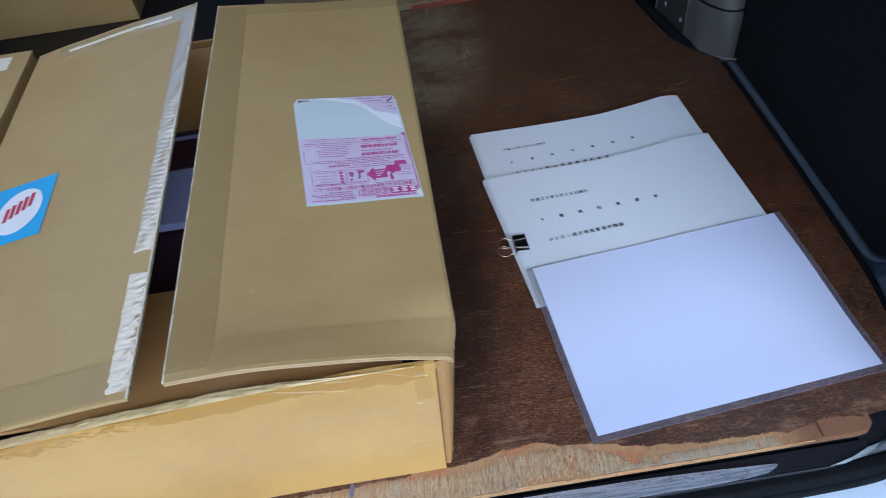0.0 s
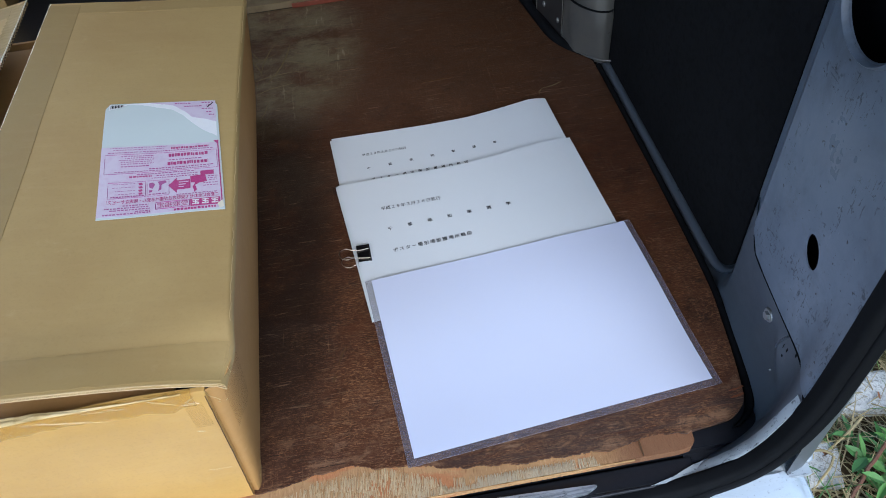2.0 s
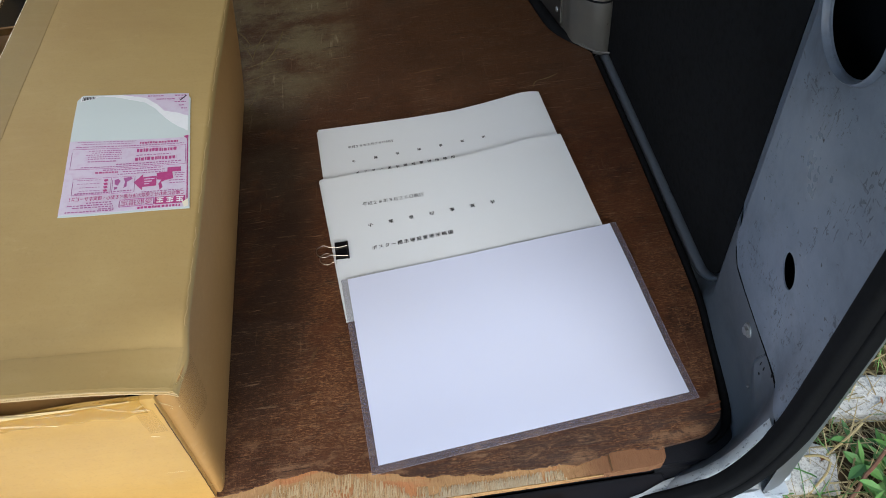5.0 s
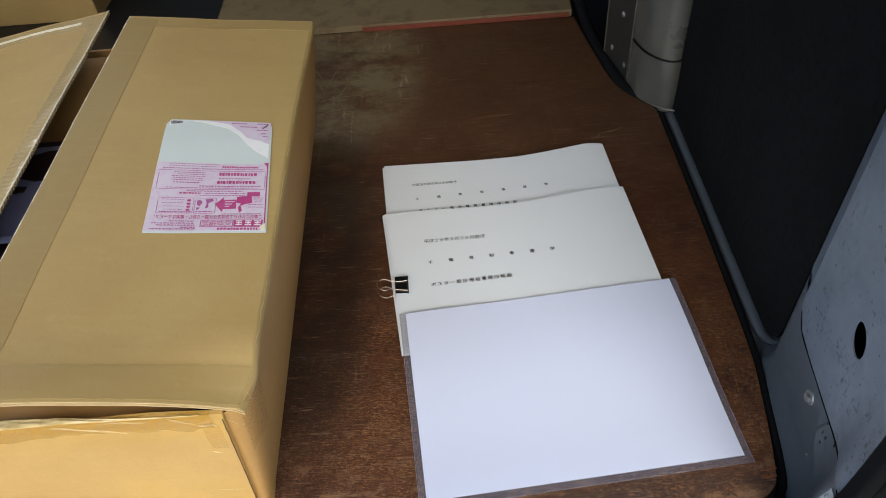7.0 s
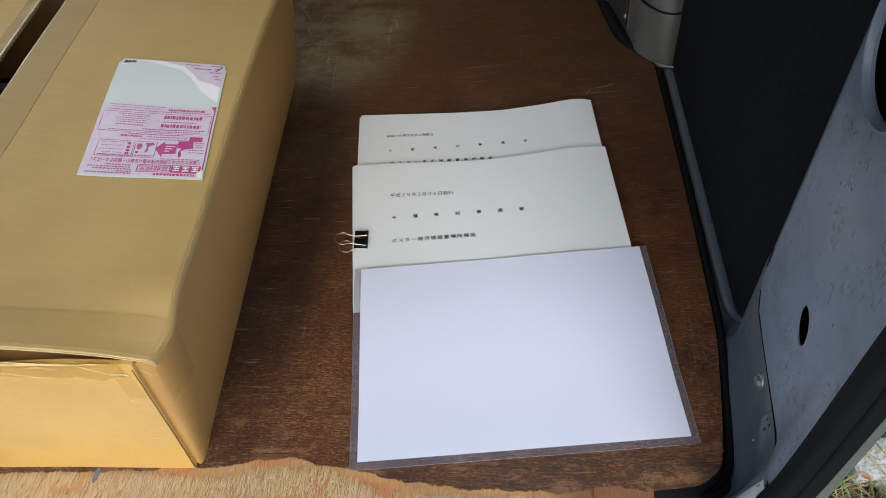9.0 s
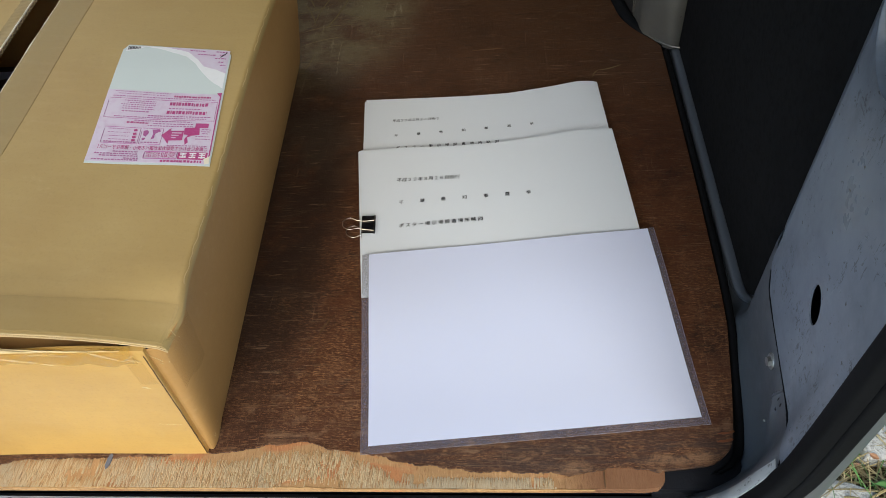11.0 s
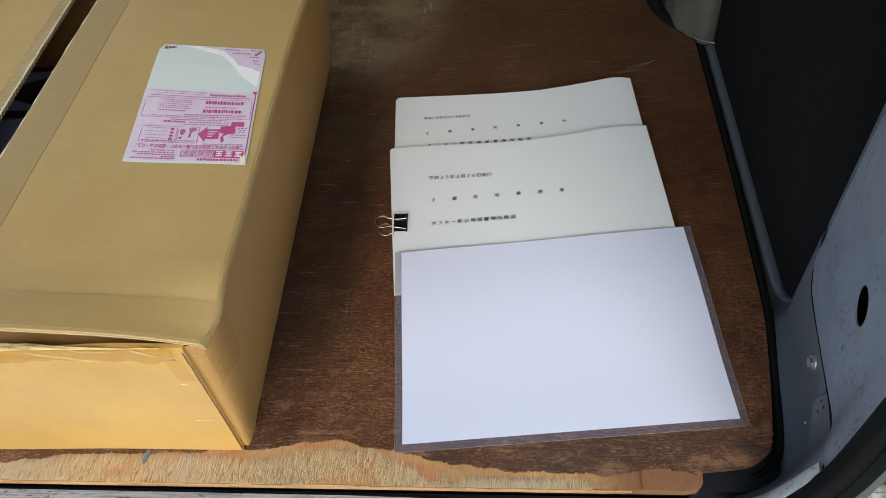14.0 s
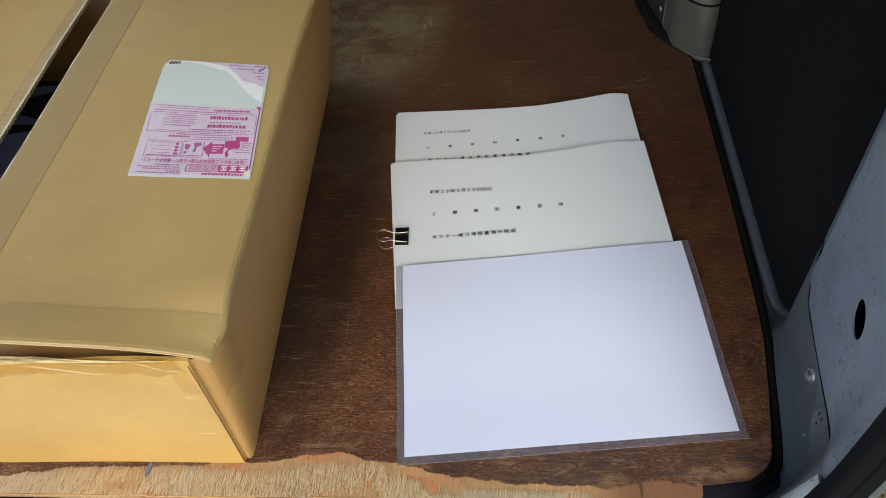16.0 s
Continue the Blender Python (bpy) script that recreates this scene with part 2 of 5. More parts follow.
def make_steel(name, hexa, marks=True, dirt=0.5, metal=0.0):
    k = Mat(name, rgb(hexa), 0.42, metal, spec=0.5)
    cloud = k.noise(9, (1, 1, 1), 5, 0.65)
    k.mix(k.ramp(cloud, 0.4, 0.75, 0, dirt), rgb("4a515b"))
    if marks:
        grime = k.noise(7, (1, 1.2, 0.7), 7, 0.72, distort=0.7)
        k.mix(k.ramp(grime, 0.46, 0.66, 0, 0.55), rgb("4c5056"))
        k.mix(k.ramp(k.noise(38, (1, 1, 1), 6, 0.75), 0.55, 0.72, 0, 0.4), rgb("565a60"))
        pale = k.noise(30, (1, 18, 1), 5, 0.7, (58, 0, 0), 0.3)
        k.mix(k.ramp(pale, 0.66, 0.72, 0, 0.3), rgb("b4bac2"))
        rub_and_sheen = k.noise(14, (1, 1.5, 0.8), 5, 0.65, (35, 0, 0))
        k.mix(k.ramp(rub_and_sheen, 0.5, 0.8, 0, 0.3), rgb("9aa2ae"))
        where = k.ramp(k.noise(13, (1, 1, 1), 4, 0.6), 0.545, 0.575)
        # fine dark scratches, rubbed smears and clustered specks
        for sc, st, rot, lo, a in ((52, (1, 8, 1.2), 48, 0.625, 0.85), (58, (1, 7, 1.2), 24, 0.63, 0.8), (48, (1, 1.2, 8), 12, 0.635, 0.7), (170, (1, 1, 1), 0, 0.61, 0.9), (95, (1, 1.8, 0.9), 40, 0.61, 0.9)):
            chip = k.noise(sc, st, 4, 0.62, (rot, 0, 0), 0.35)
            k.mix(k.math("MULTIPLY", k.ramp(chip, lo, lo + 0.03, 0, 0.75 * a), where), rgb("161c26"))
        speck = k.noise(210, (1, 1, 1.3), 3, 0.55)
        k.mix(k.math("MULTIPLY", k.ramp(speck, 0.655, 0.69, 0, 0.9), k.ramp(k.noise(16, (1, 1, 1), 3), 0.50, 0.53)), rgb("0e1013"))
    k.rough(k.ramp(cloud, 0.3, 0.7, 0.26, 0.46))
    k.bump(cloud, 0.001)
    return k.m


def make_plain(name, hexa, rough=0.6, grain=200, depth=0.0003, var=0.3, dark="202020", **more):
    k = Mat(name, rgb(hexa), rough, **more)
    n = k.noise(grain, (1, 1, 1), 4, 0.6)
    big = k.noise(grain / 14, (1, 1, 1), 4, 0.6)
    k.mix(k.ramp(n, 0.45, 0.7, 0, var), rgb(dark))
    k.mix(k.ramp(big, 0.45, 0.7, 0, var * 0.7), rgb(dark))
    k.bump(n, depth)
    return k.m


def make_paper(name, hexa, coat=0.0):
    k = Mat(name, rgb(hexa), 0.7, coat=coat, spec=0.3)
    k.b.inputs["Coat Roughness"].default_value = 0.45
    k.mix(k.ramp(k.noise(9, (1, 1, 1), 3), 0.4, 0.7, 0, 0.05), rgb("d8d4cc"))
    k.bump(k.noise(8, (1, 1.2, 1), 2), 0.0006)
    return k.m


def make_earth():
    # dry earth with worn straw and thin green growth in patches
    k = Mat("dry_earth", rgb("4c3f2c"), 0.95, spec=0.1)
    n = k.noise(18, (1, 1, 1), 4, 0.6)
    k.mix(k.ramp(n, 0.4, 0.7, 0, 0.6), rgb("2a2116"))
    k.mix(k.ramp(k.noise(1.6, (1, 1, 1), 7, 0.7, distort=0.5), 0.46, 0.62, 0, 0.6), rgb("4d5630"))
    k.mix(k.ramp(k.noise(5, (1, 1, 1), 7, 0.75, distort=0.8), 0.52, 0.68, 0, 0.6), rgb("8a7a52"))
    k.bump(n, 0.01)
    return k.m


def make_leaf(name, hexa, other):
    k = Mat(name, rgb(hexa), 0.55)
    geo = k.t.nodes.new("ShaderNodeNewGeometry")
    k.mix(geo.outputs["Random Per Island"], rgb(other))
    return k.m


VENEER, CORE, SPLINTER = make_veneer(), make_core(), make_splinter()
CARD = make_card("brown_cardboard", "b0955f")
# copy of CARD with the side's light and shade put into its colour
CARD_SHADED = make_card("shaded_reddish_cardboard", "b3884f")
CARD_FRONT = make_card("tape_covered_cardboard", "caa058", 0.4, 0.3)
TAPE_TAN = make_card("tan_packing_tape", "9a8250", 0.5, 0.06)
TAPE_BAND = make_card("pale_tan_packing_tape", "a48b58", 0.5, 0.06)
CARD_WORN = make_card("worn_pale_cardboard", "c4aa7c")
TAPE_CLEAR = make_tape("clear_packing_tape", "cf9f3c", 0.20)
TAPE_SIDE = make_tape("tan_corner_tape", "8a6434", 0.045)
TAPE_FAINT = make_tape("faint_tan_tape", "b8852f", 0.05, 0.0)
TORN = make_plain("torn_white_paper_layer", "ece3cb", 0.4, 300, 0.0003, 0.15, "c8b890", coat=0.4)
RIM = make_plain("creased_cream_paper", "d2ba85", 0.45, 90, 0.0012, 0.6, "ab8c52", coat=0.2)
STEEL = make_steel("scuffed_grey_painted_steel", "6f7a89")
STEEL_LOW = make_steel("dark_grey_painted_steel", "50575f", False, 0.7)
STEEL_RAW = make_scuffed_paint("worn_pale_flange_paint", "a9b0b4", 0.9)
STEEL_COL = make_steel("worn_silver_pillar_paint", "6e6b64", False, 0.6, 0.4)
CARPET = make_plain("black_felt_trim", "1e1e1f", 0.95, 130, 0.0006, 0.6, "151515", spec=0.04)
RUBBER = make_plain("black_rubber", "131416", 0.7, 120, 0.0002, 0.3, "070708", spec=0.08)
SILL = make_plain("ribbed_black_sill", "14161c", 0.45, 160, 0.0004, 0.3, "0e0f12")
WHITE_CAR = make_scuffed_paint("white_car_paint", "bfc8cf", 0.14, 0.3, 0.3)
PAPER = make_paper("white_office_paper", "d7dbde")
SHEET = make_paper("laminated_white_sheet", "cdd2e6", 0.12)
FILM = Mat("clear_laminate_film", rgb("86828e"), 0.25, coat=0.3)
FILM.b.inputs["Alpha"].default_value = 0.24
FILM = FILM.m
FILM_EDGE = make_plain("film_cut_edge", "8c8892", 0.35, 300, 0.0, 0.2, "6a6670")
INK = make_plain("black_print", "131316", 0.6, 400, 0.0, 0.2, "101012")
MAGENTA = make_plain("magenta_print", "b03a78", 0.5, 500, 0.0, 0.2, "c878a8")
MAGENTA_FINE = make_plain("fine_magenta_print", "a2508a", 0.5, 500, 0.0, 0.25, "bf86ae")
PINK = make_plain("pale_pink_print", "d2c6d4", 0.5, 160, 0.0, 0.35, "c4a2be")
LABEL = make_paper("glossy_label_paper", "c9d2cf", 0.3)
TAPE_GLOSS = make_gloss_tape()
PLY_EDGE = make_plain("pale_ply_edge", "b58e5c", 0.8, 260, 0.0004, 0.5, "8a5c34")
SCRATCH = make_plain("pale_scratched_wood", "756848", 0.8, 300, 0.0, 0.5, "5a4c34")
CLIP_BLACK = make_plain("black_enamelled_steel", "141416", 0.25, 200, 0.0, 0.1, "0a0a0b", coat=0.5)
CHROME = Mat("bright_wire", (0.36, 0.30, 0.24, 1), 0.32, 1.0).m
# pale colour for highlights drawn on the tape's wrinkles
GLINT = Mat("pale_tape_glint", rgb("d8c190"), 0.25, coat=0.6).m
STRIP_BRIGHT = make_scuff_strip()
ZINC = Mat("zinc_bolt", rgb("a4a6a6"), 0.38, 0.85).m
BLUE_MARK = make_plain("dull_blue_paint", "686c76", 0.6, 200, 0.0, 0.3, "3c4250")
CHIP = make_plain("orange_wood_chip", "7d4a2c", 0.8, 300, 0.0003, 0.4, "5a3018")
BLUE = make_plain("blue_print", "4aa8dc", 0.4, 120, 0.0, 0.15, "3888c4")
WHITE_INK = make_plain("white_print", "e6e6e6", 0.5, 200, 0.0, 0.1, "c0c0c0")
RED_INK = make_plain("red_print", "b8344a", 0.5, 200, 0.0, 0.1, "80203a")
POSTER = make_plain("pale_blue_poster_print", "a7acd0", 0.4, 60, 0.0, 0.2, "8489b4")
POSTER_DARK = make_plain("dark_maroon_poster_print", "3b2430", 0.4, 60, 0.0, 0.2, "20121c")
BOARD_OLD = make_plain("old_pale_plywood", "75654a", 0.6, 40, 0.0006, 0.5, "4c3c26")
ORANGE_EDGE = make_plain("orange_painted_edge", "70301b", 0.6, 60, 0.0003, 0.4, "5a2a16")
STRIP_DARK = make_plain("dull_dark_steel", "2f2c2a", 0.5, 60, 0.0003, 0.4, "1b1a19")
HEADLINER = make_plain("grey_interior_lining", "63605b", 0.9, 80, 0.0006, 0.3, "4a4844")
LINING = make_plain("pale_grey_side_lining", "96948f", 0.7, 80, 0.0004, 0.3, "807e78")
EARTH = make_earth()
BODY_GREY = make_plain("grey_body_paint", "595c5f", 0.4, 40, 0.0, 0.25, "6a6d70")
CUT = make_plain("dark_cut_cardboard", "5e4226", 0.9, 200, 0.0004, 0.4, "3c2a18")
STONE = make_plain("pale_rough_concrete", "bbb9b1", 0.9, 190, 0.002, 0.65, "55524a")
STRAW = make_leaf("dry_straw", "b3a274", "6d5e3a")
GREEN = make_leaf("green_weed_leaf", "2f5a26", "5f8a40")
STEM = make_plain("brown_bramble_stem", "6a4630", 0.7, 200, 0.0004, 0.4, "402a1c")
BROWN_LEAF = make_leaf("dead_brown_leaf", "7a4e34", "9a6c44")


# ---- building helpers ----
ORIGIN = {}


def thing(name, at, label, category, group="", kind=""):
    """An Empty at the base of a thing; its parts are given in world metres."""
    ob = new(name)
    ob.location = at
    ORIGIN[ob.name] = Vector(at)
    return tagged(ob, label, category, group, kind)


def part(name, bm, material, parent, label="", smooth=False):
    """Link a bmesh, given in world metres, as one mesh under a thing or a part."""
    o = ORIGIN[parent.name]
    bmesh.ops.translate(bm, verts=bm.verts, vec=-o)
    bmesh.ops.recalc_face_normals(bm, faces=bm.faces)
    me = bpy.data.meshes.new(name)
    for f in bm.faces:
        f.smooth = smooth
    for e in bm.edges:
        if smooth and len(e.link_faces) == 2 and e.calc_face_angle(0.0) > 0.8:
            e.smooth = False
    bm.to_mesh(me)
    bm.free()
    me.materials.append(material)
    ob = new(name, me)
    ob.parent = parent
    ORIGIN[ob.name] = o
    return tagged(ob, label)


def single(name, bm, material, at, label, category, kind="", smooth=False, group=""):
    """A thing of one mesh, in world metres, with its origin at its base."""
    bmesh.ops.translate(bm, verts=bm.verts, vec=-Vector(at))
    bmesh.ops.recalc_face_normals(bm, faces=bm.faces)
    me = bpy.data.meshes.new(name)
    for f in bm.faces:
        f.smooth = smooth
    for e in bm.edges:
        if smooth and len(e.link_faces) == 2 and e.calc_face_angle(0.0) > 0.8:
            e.smooth = False
    bm.to_mesh(me)
    bm.free()
    me.materials.append(material)
    ob = new(name, me)
    ob.location = at
    ORIGIN[ob.name] = Vector(at)
    return tagged(ob, label, category, group, kind)


def bevel(bm, w, seg=2):
    bmesh.ops.bevel(bm, geom=list(bm.edges), offset=w, segments=seg, affect="EDGES", profile=0.5)
    return bm


def box(x0, x1, y0, y1, z0, z1, r=0.0, seg=2):
    bm = bmesh.new()
    bmesh.ops.create_cube(bm, size=1)
    bmesh.ops.transform(bm, verts=bm.verts, matrix=Matrix.Translation(((x0 + x1) / 2, (y0 + y1) / 2, (z0 + z1) / 2)) @ Matrix.Diagonal((x1 - x0, y1 - y0, z1 - z0, 1)))
    return bevel(bm, r, seg) if r else bm


def slab(outline, z0, z1, r=0.0):
    """A flat plate with any outline in x and y."""
    bm = bmesh.new()
    vs = [bm.verts.new((x, y, z1)) for x, y in outline]
    es = [bm.edges.new((vs[i], vs[(i + 1) % len(vs)])) for i in range(len(vs))]
    bmesh.ops.triangle_fill(bm, edges=es, use_beauty=True)
    top = list(bm.faces)
    ext = bmesh.ops.extrude_face_region(bm, geom=top)
    bmesh.ops.translate(bm, verts=[g for g in ext["geom"] if isinstance(g, bmesh.types.BMVert)], vec=(0, 0, z0 - z1))
    return bm


def sheet(nu, nv, place, thick=0.0):
    """A grid of nu by nv cells over place(u, v); thickened downwards along -z (or the vector thick)."""
    bm = bmesh.new()
    vs = [[bm.verts.new(place(i / nu, j / nv)) for i in range(nu + 1)] for j in range(nv + 1)]
    for j in range(nv):
        for i in range(nu):
            bm.faces.new((vs[j][i], vs[j][i + 1], vs[j + 1][i + 1], vs[j + 1][i]))
    if thick:
        ext = bmesh.ops.extrude_face_region(bm, geom=list(bm.faces))
        vec = Vector(thick) if isinstance(thick, tuple) else Vector((0, 0, -thick))
        bmesh.ops.translate(bm, verts=[g for g in ext["geom"] if isinstance(g, bmesh.types.BMVert)], vec=vec)
    return bm


def sweep(path, ring, close=False):
    """Sweep a ring of (a, b) offsets along a path: a lies across the path in its plane normal's side, b along y."""
    bm = bmesh.new()
    rows = []
    n = len(path)
    for i, p in enumerate(path):
        d = (Vector(path[min(i + 1, n - 1)]) - Vector(path[max(i - 1, 0)])).normalized()
        side = d.cross(Vector((0, 1, 0))).normalized()
        rows.append([bm.verts.new(Vector(p) + side * a + Vector((0, 1, 0)) * b) for a, b in ring])
    m = len(ring)
    for i in range(n - 1):
        for j in range(m):
            bm.faces.new((rows[i][j], rows[i][(j + 1) % m], rows[i + 1][(j + 1) % m], rows[i + 1][j]))
    bm.faces.new(rows[0]), bm.faces.new(rows[-1])
    return bm


def rail(path, w, h, seg=14, taper=0):
    """A rounded bar of half width w along x and half height h in the wall's plane, along a path."""
    bm = bmesh.new()
    pts = [Vector(p) for p in path]
    n = len(pts)
    rows = []
    for i, p in enumerate(pts):
        d = (pts[min(i + 1, n - 1)] - pts[max(i - 1, 0)]).normalized()
        side = d.cross(Vector((1, 0, 0))).normalized()
        f = min(1.0, (n - 0.8 - i) / taper) if taper else 1.0
        rows.append([bm.verts.new(p + Vector((w * f * math.cos(2 * math.pi * k / seg) + w * (1 - f), 0, 0)) + side * h * f * math.sin(2 * math.pi * k / seg)) for k in range(seg)])
    for i in range(n - 1):
        for j in range(seg):
            bm.faces.new((rows[i][j], rows[i][(j + 1) % seg], rows[i + 1][(j + 1) % seg], rows[i + 1][j]))
    bm.faces.new(rows[0]), bm.faces.new(rows[-1])
    return bm


def tube(path, r, seg=8):
    """A round wire along a path of points."""
    bm = bmesh.new()
    rows = []
    n = len(path)
    pts = [Vector(p) for p in path]
    up = Vector((0.13, 0.31, 0.94)).normalized()
    for i, p in enumerate(pts):
        d = (pts[min(i + 1, n - 1)] - pts[max(i - 1, 0)]).normalized()
        a = d.cross(up).normalized()
        b = d.cross(a).normalized()
        rows.append([bm.verts.new(p + r * (math.cos(2 * math.pi * k / seg) * a + math.sin(2 * math.pi * k / seg) * b)) for k in range(seg)])
    for i in range(n - 1):
        for j in range(seg):
            bm.faces.new((rows[i][j], rows[i][(j + 1) % seg], rows[i + 1][(j + 1) % seg], rows[i + 1][j]))
    bm.faces.new(rows[0]), bm.faces.new(rows[-1])
    return bm


def smooth_path(points, n=10):
    """A Catmull-Rom curve through points."""
    pts = [Vector(p) for p in points]
    pts = [2 * pts[0] - pts[1]] + pts + [2 * pts[-1] - pts[-2]]
    out = []
    for i in range(1, len(pts) - 2):
        a, b, c, d = pts[i - 1:i + 3]
        for k in range(n):
            t = k / n
            out.append(0.5 * (2 * b + (c - a) * t + (2 * a - 5 * b + 4 * c - d) * t * t + (3 * b - a - 3 * c + d) * t ** 3))
    return out + [pts[-2]]


def lerp(table, x):
    """Straight lines through a table of (x, y)."""
    return float(np.interp(x, [a for a, _ in table], [b for _, b in table]))


def plate_with_holes(outline, holes, thick, seg=40):
    """A plate in the plane of (y, z), at x = 0, with oval holes (y, z, half length, half width, turn) cut through it."""
    cu = bpy.data.curves.new("plate", "CURVE")
    cu.dimensions, cu.fill_mode, cu.extrude = "2D", "BOTH", thick / 2
    loops = [outline] + [[(y + p * math.cos(2 * math.pi * k / seg) * math.cos(a) - q * math.sin(2 * math.pi * k / seg) * math.sin(a), z + p * math.cos(2 * math.pi * k / seg) * math.sin(a) + q * math.sin(2 * math.pi * k / seg) * math.cos(a)) for k in range(seg)] for y, z, p, q, a in holes]
    for loop in loops:
        sp = cu.splines.new("POLY")
        sp.points.add(len(loop) - 1)
        for q, (y, z) in zip(sp.points, loop):
            q.co = (y, z, 0, 1)
        sp.use_cyclic_u = True
    tmp = bpy.data.objects.new("plate", cu)
    scene.collection.objects.link(tmp)
    bpy.context.view_layer.update()
    me = bpy.data.meshes.new_from_object(tmp.evaluated_get(bpy.context.evaluated_depsgraph_get()))
    bm = bmesh.new()
    bm.from_mesh(me)
    bpy.data.objects.remove(tmp), bpy.data.meshes.remove(me), bpy.data.curves.remove(cu)
    for v in bm.verts:
        v.co = Vector((v.co.z, v.co.x, v.co.y))
    return bm


def letters(text, size, m, spacing=1.0, depth=0.0002):
    """Text in the built-in font as a bmesh; its lower left corner at the pose m."""
    cu = bpy.data.curves.new("letters", "FONT")
    cu.body, cu.size, cu.space_character, cu.extrude, cu.resolution_u = text, size, spacing, depth, 2
    cu.offset = 0.0
    tmp = bpy.data.objects.new("letters", cu)
    scene.collection.objects.link(tmp)
    bpy.context.view_layer.update()
    me = bpy.data.meshes.new_from_object(tmp.evaluated_get(bpy.context.evaluated_depsgraph_get()))
    bm = bmesh.new()
    bm.from_mesh(me)
    bpy.data.objects.remove(tmp), bpy.data.meshes.remove(me), bpy.data.curves.remove(cu)
    bmesh.ops.transform(bm, verts=bm.verts, matrix=m)
    return bm


def bold(bm, d):
    """Strike the same letters twice more, a hair aside."""
    for k in (1, -1):
        dup = bmesh.ops.duplicate(bm, geom=list(bm.faces) if k == 1 else firsts)
        firsts = [f for f in bm.faces][:len(bm.faces) // 2] if k == 1 else []
        bmesh.ops.translate(bm, verts=[g for g in dup["geom"] if isinstance(g, bmesh.types.BMVert)], vec=(k * d, k * d * 0.6, 0.00003 * k))
    return bm


def fitted_letters(text, width, height, place):
    """Text scaled to a width and a height, set on place(a, b) with a along the line and b up it, in metres."""
    bm = letters(text, 1.0, Matrix.Identity(4), depth=0.0)
    xs, ys = [v.co.x for v in bm.verts], [v.co.y for v in bm.verts]
    for v in bm.verts:
        v.co = place((v.co.x - min(xs)) / (max(xs) - min(xs)) * width, (v.co.y - min(ys)) / (max(ys) - min(ys)) * height)
    return bm


# ---- ground outside ----
GROUND = -0.60


def ground_height(x, y):
    return GROUND + 0.02 * noise.noise((x * 3, y * 3, 0)) + 0.008 * noise.noise((x * 14, y * 14, 2))


def make_ground():
    bm = bmesh.new()
    ticks = [-400, -60, -12, -4, -2] + [-1.5 + 0.05 * i for i in range(71)] + [3, 5, 12, 60, 400]
    vs = [[bm.verts.new((x, y, ground_height(x, y))) for x in ticks] for y in ticks]
    for j in range(len(ticks) - 1):
        for i in range(len(ticks) - 1):
            bm.faces.new((vs[j][i], vs[j][i + 1], vs[j + 1][i + 1], vs[j + 1][i]))
    single("ground", bm, EARTH, (0, 0, GROUND), "dry brown earth under rough grass beside the van", "ground", "structure", True)


make_ground()

# ---- load floor ----
PEEL = [(-0.9, -0.016), (-0.376, -0.018), (-0.322, -0.010), (-0.211, -0.006), (-0.131, -0.002), (-0.095, 0.006), (-0.052, 0.004), (-0.004, -0.006), (0.053, -0.015), (0.102, -0.020), (0.175, -0.022), (0.209, -0.015), (0.253, -0.018)]
RIGHT_EDGE = [(0.28, -0.016), (0.296, -0.013), (0.309, -0.004), (0.316, 0.008), (0.324, 0.047), (0.331, 0.095), (0.336, 0.139), (0.338, 0.227), (0.339, 0.356), (0.338, 0.541), (0.335, 0.572), (0.316, 0.596), (0.300, 0.620), (0.289, 0.648), (0.280, 0.70), (0.269, 0.78), (0.262, 0.842)]


def step_up(q):
    """Where the outer ply edge has broken back a little."""
    return 1.0 if 0.78 < q < 0.84 or 0.62 < q < 0.64 else 0.0


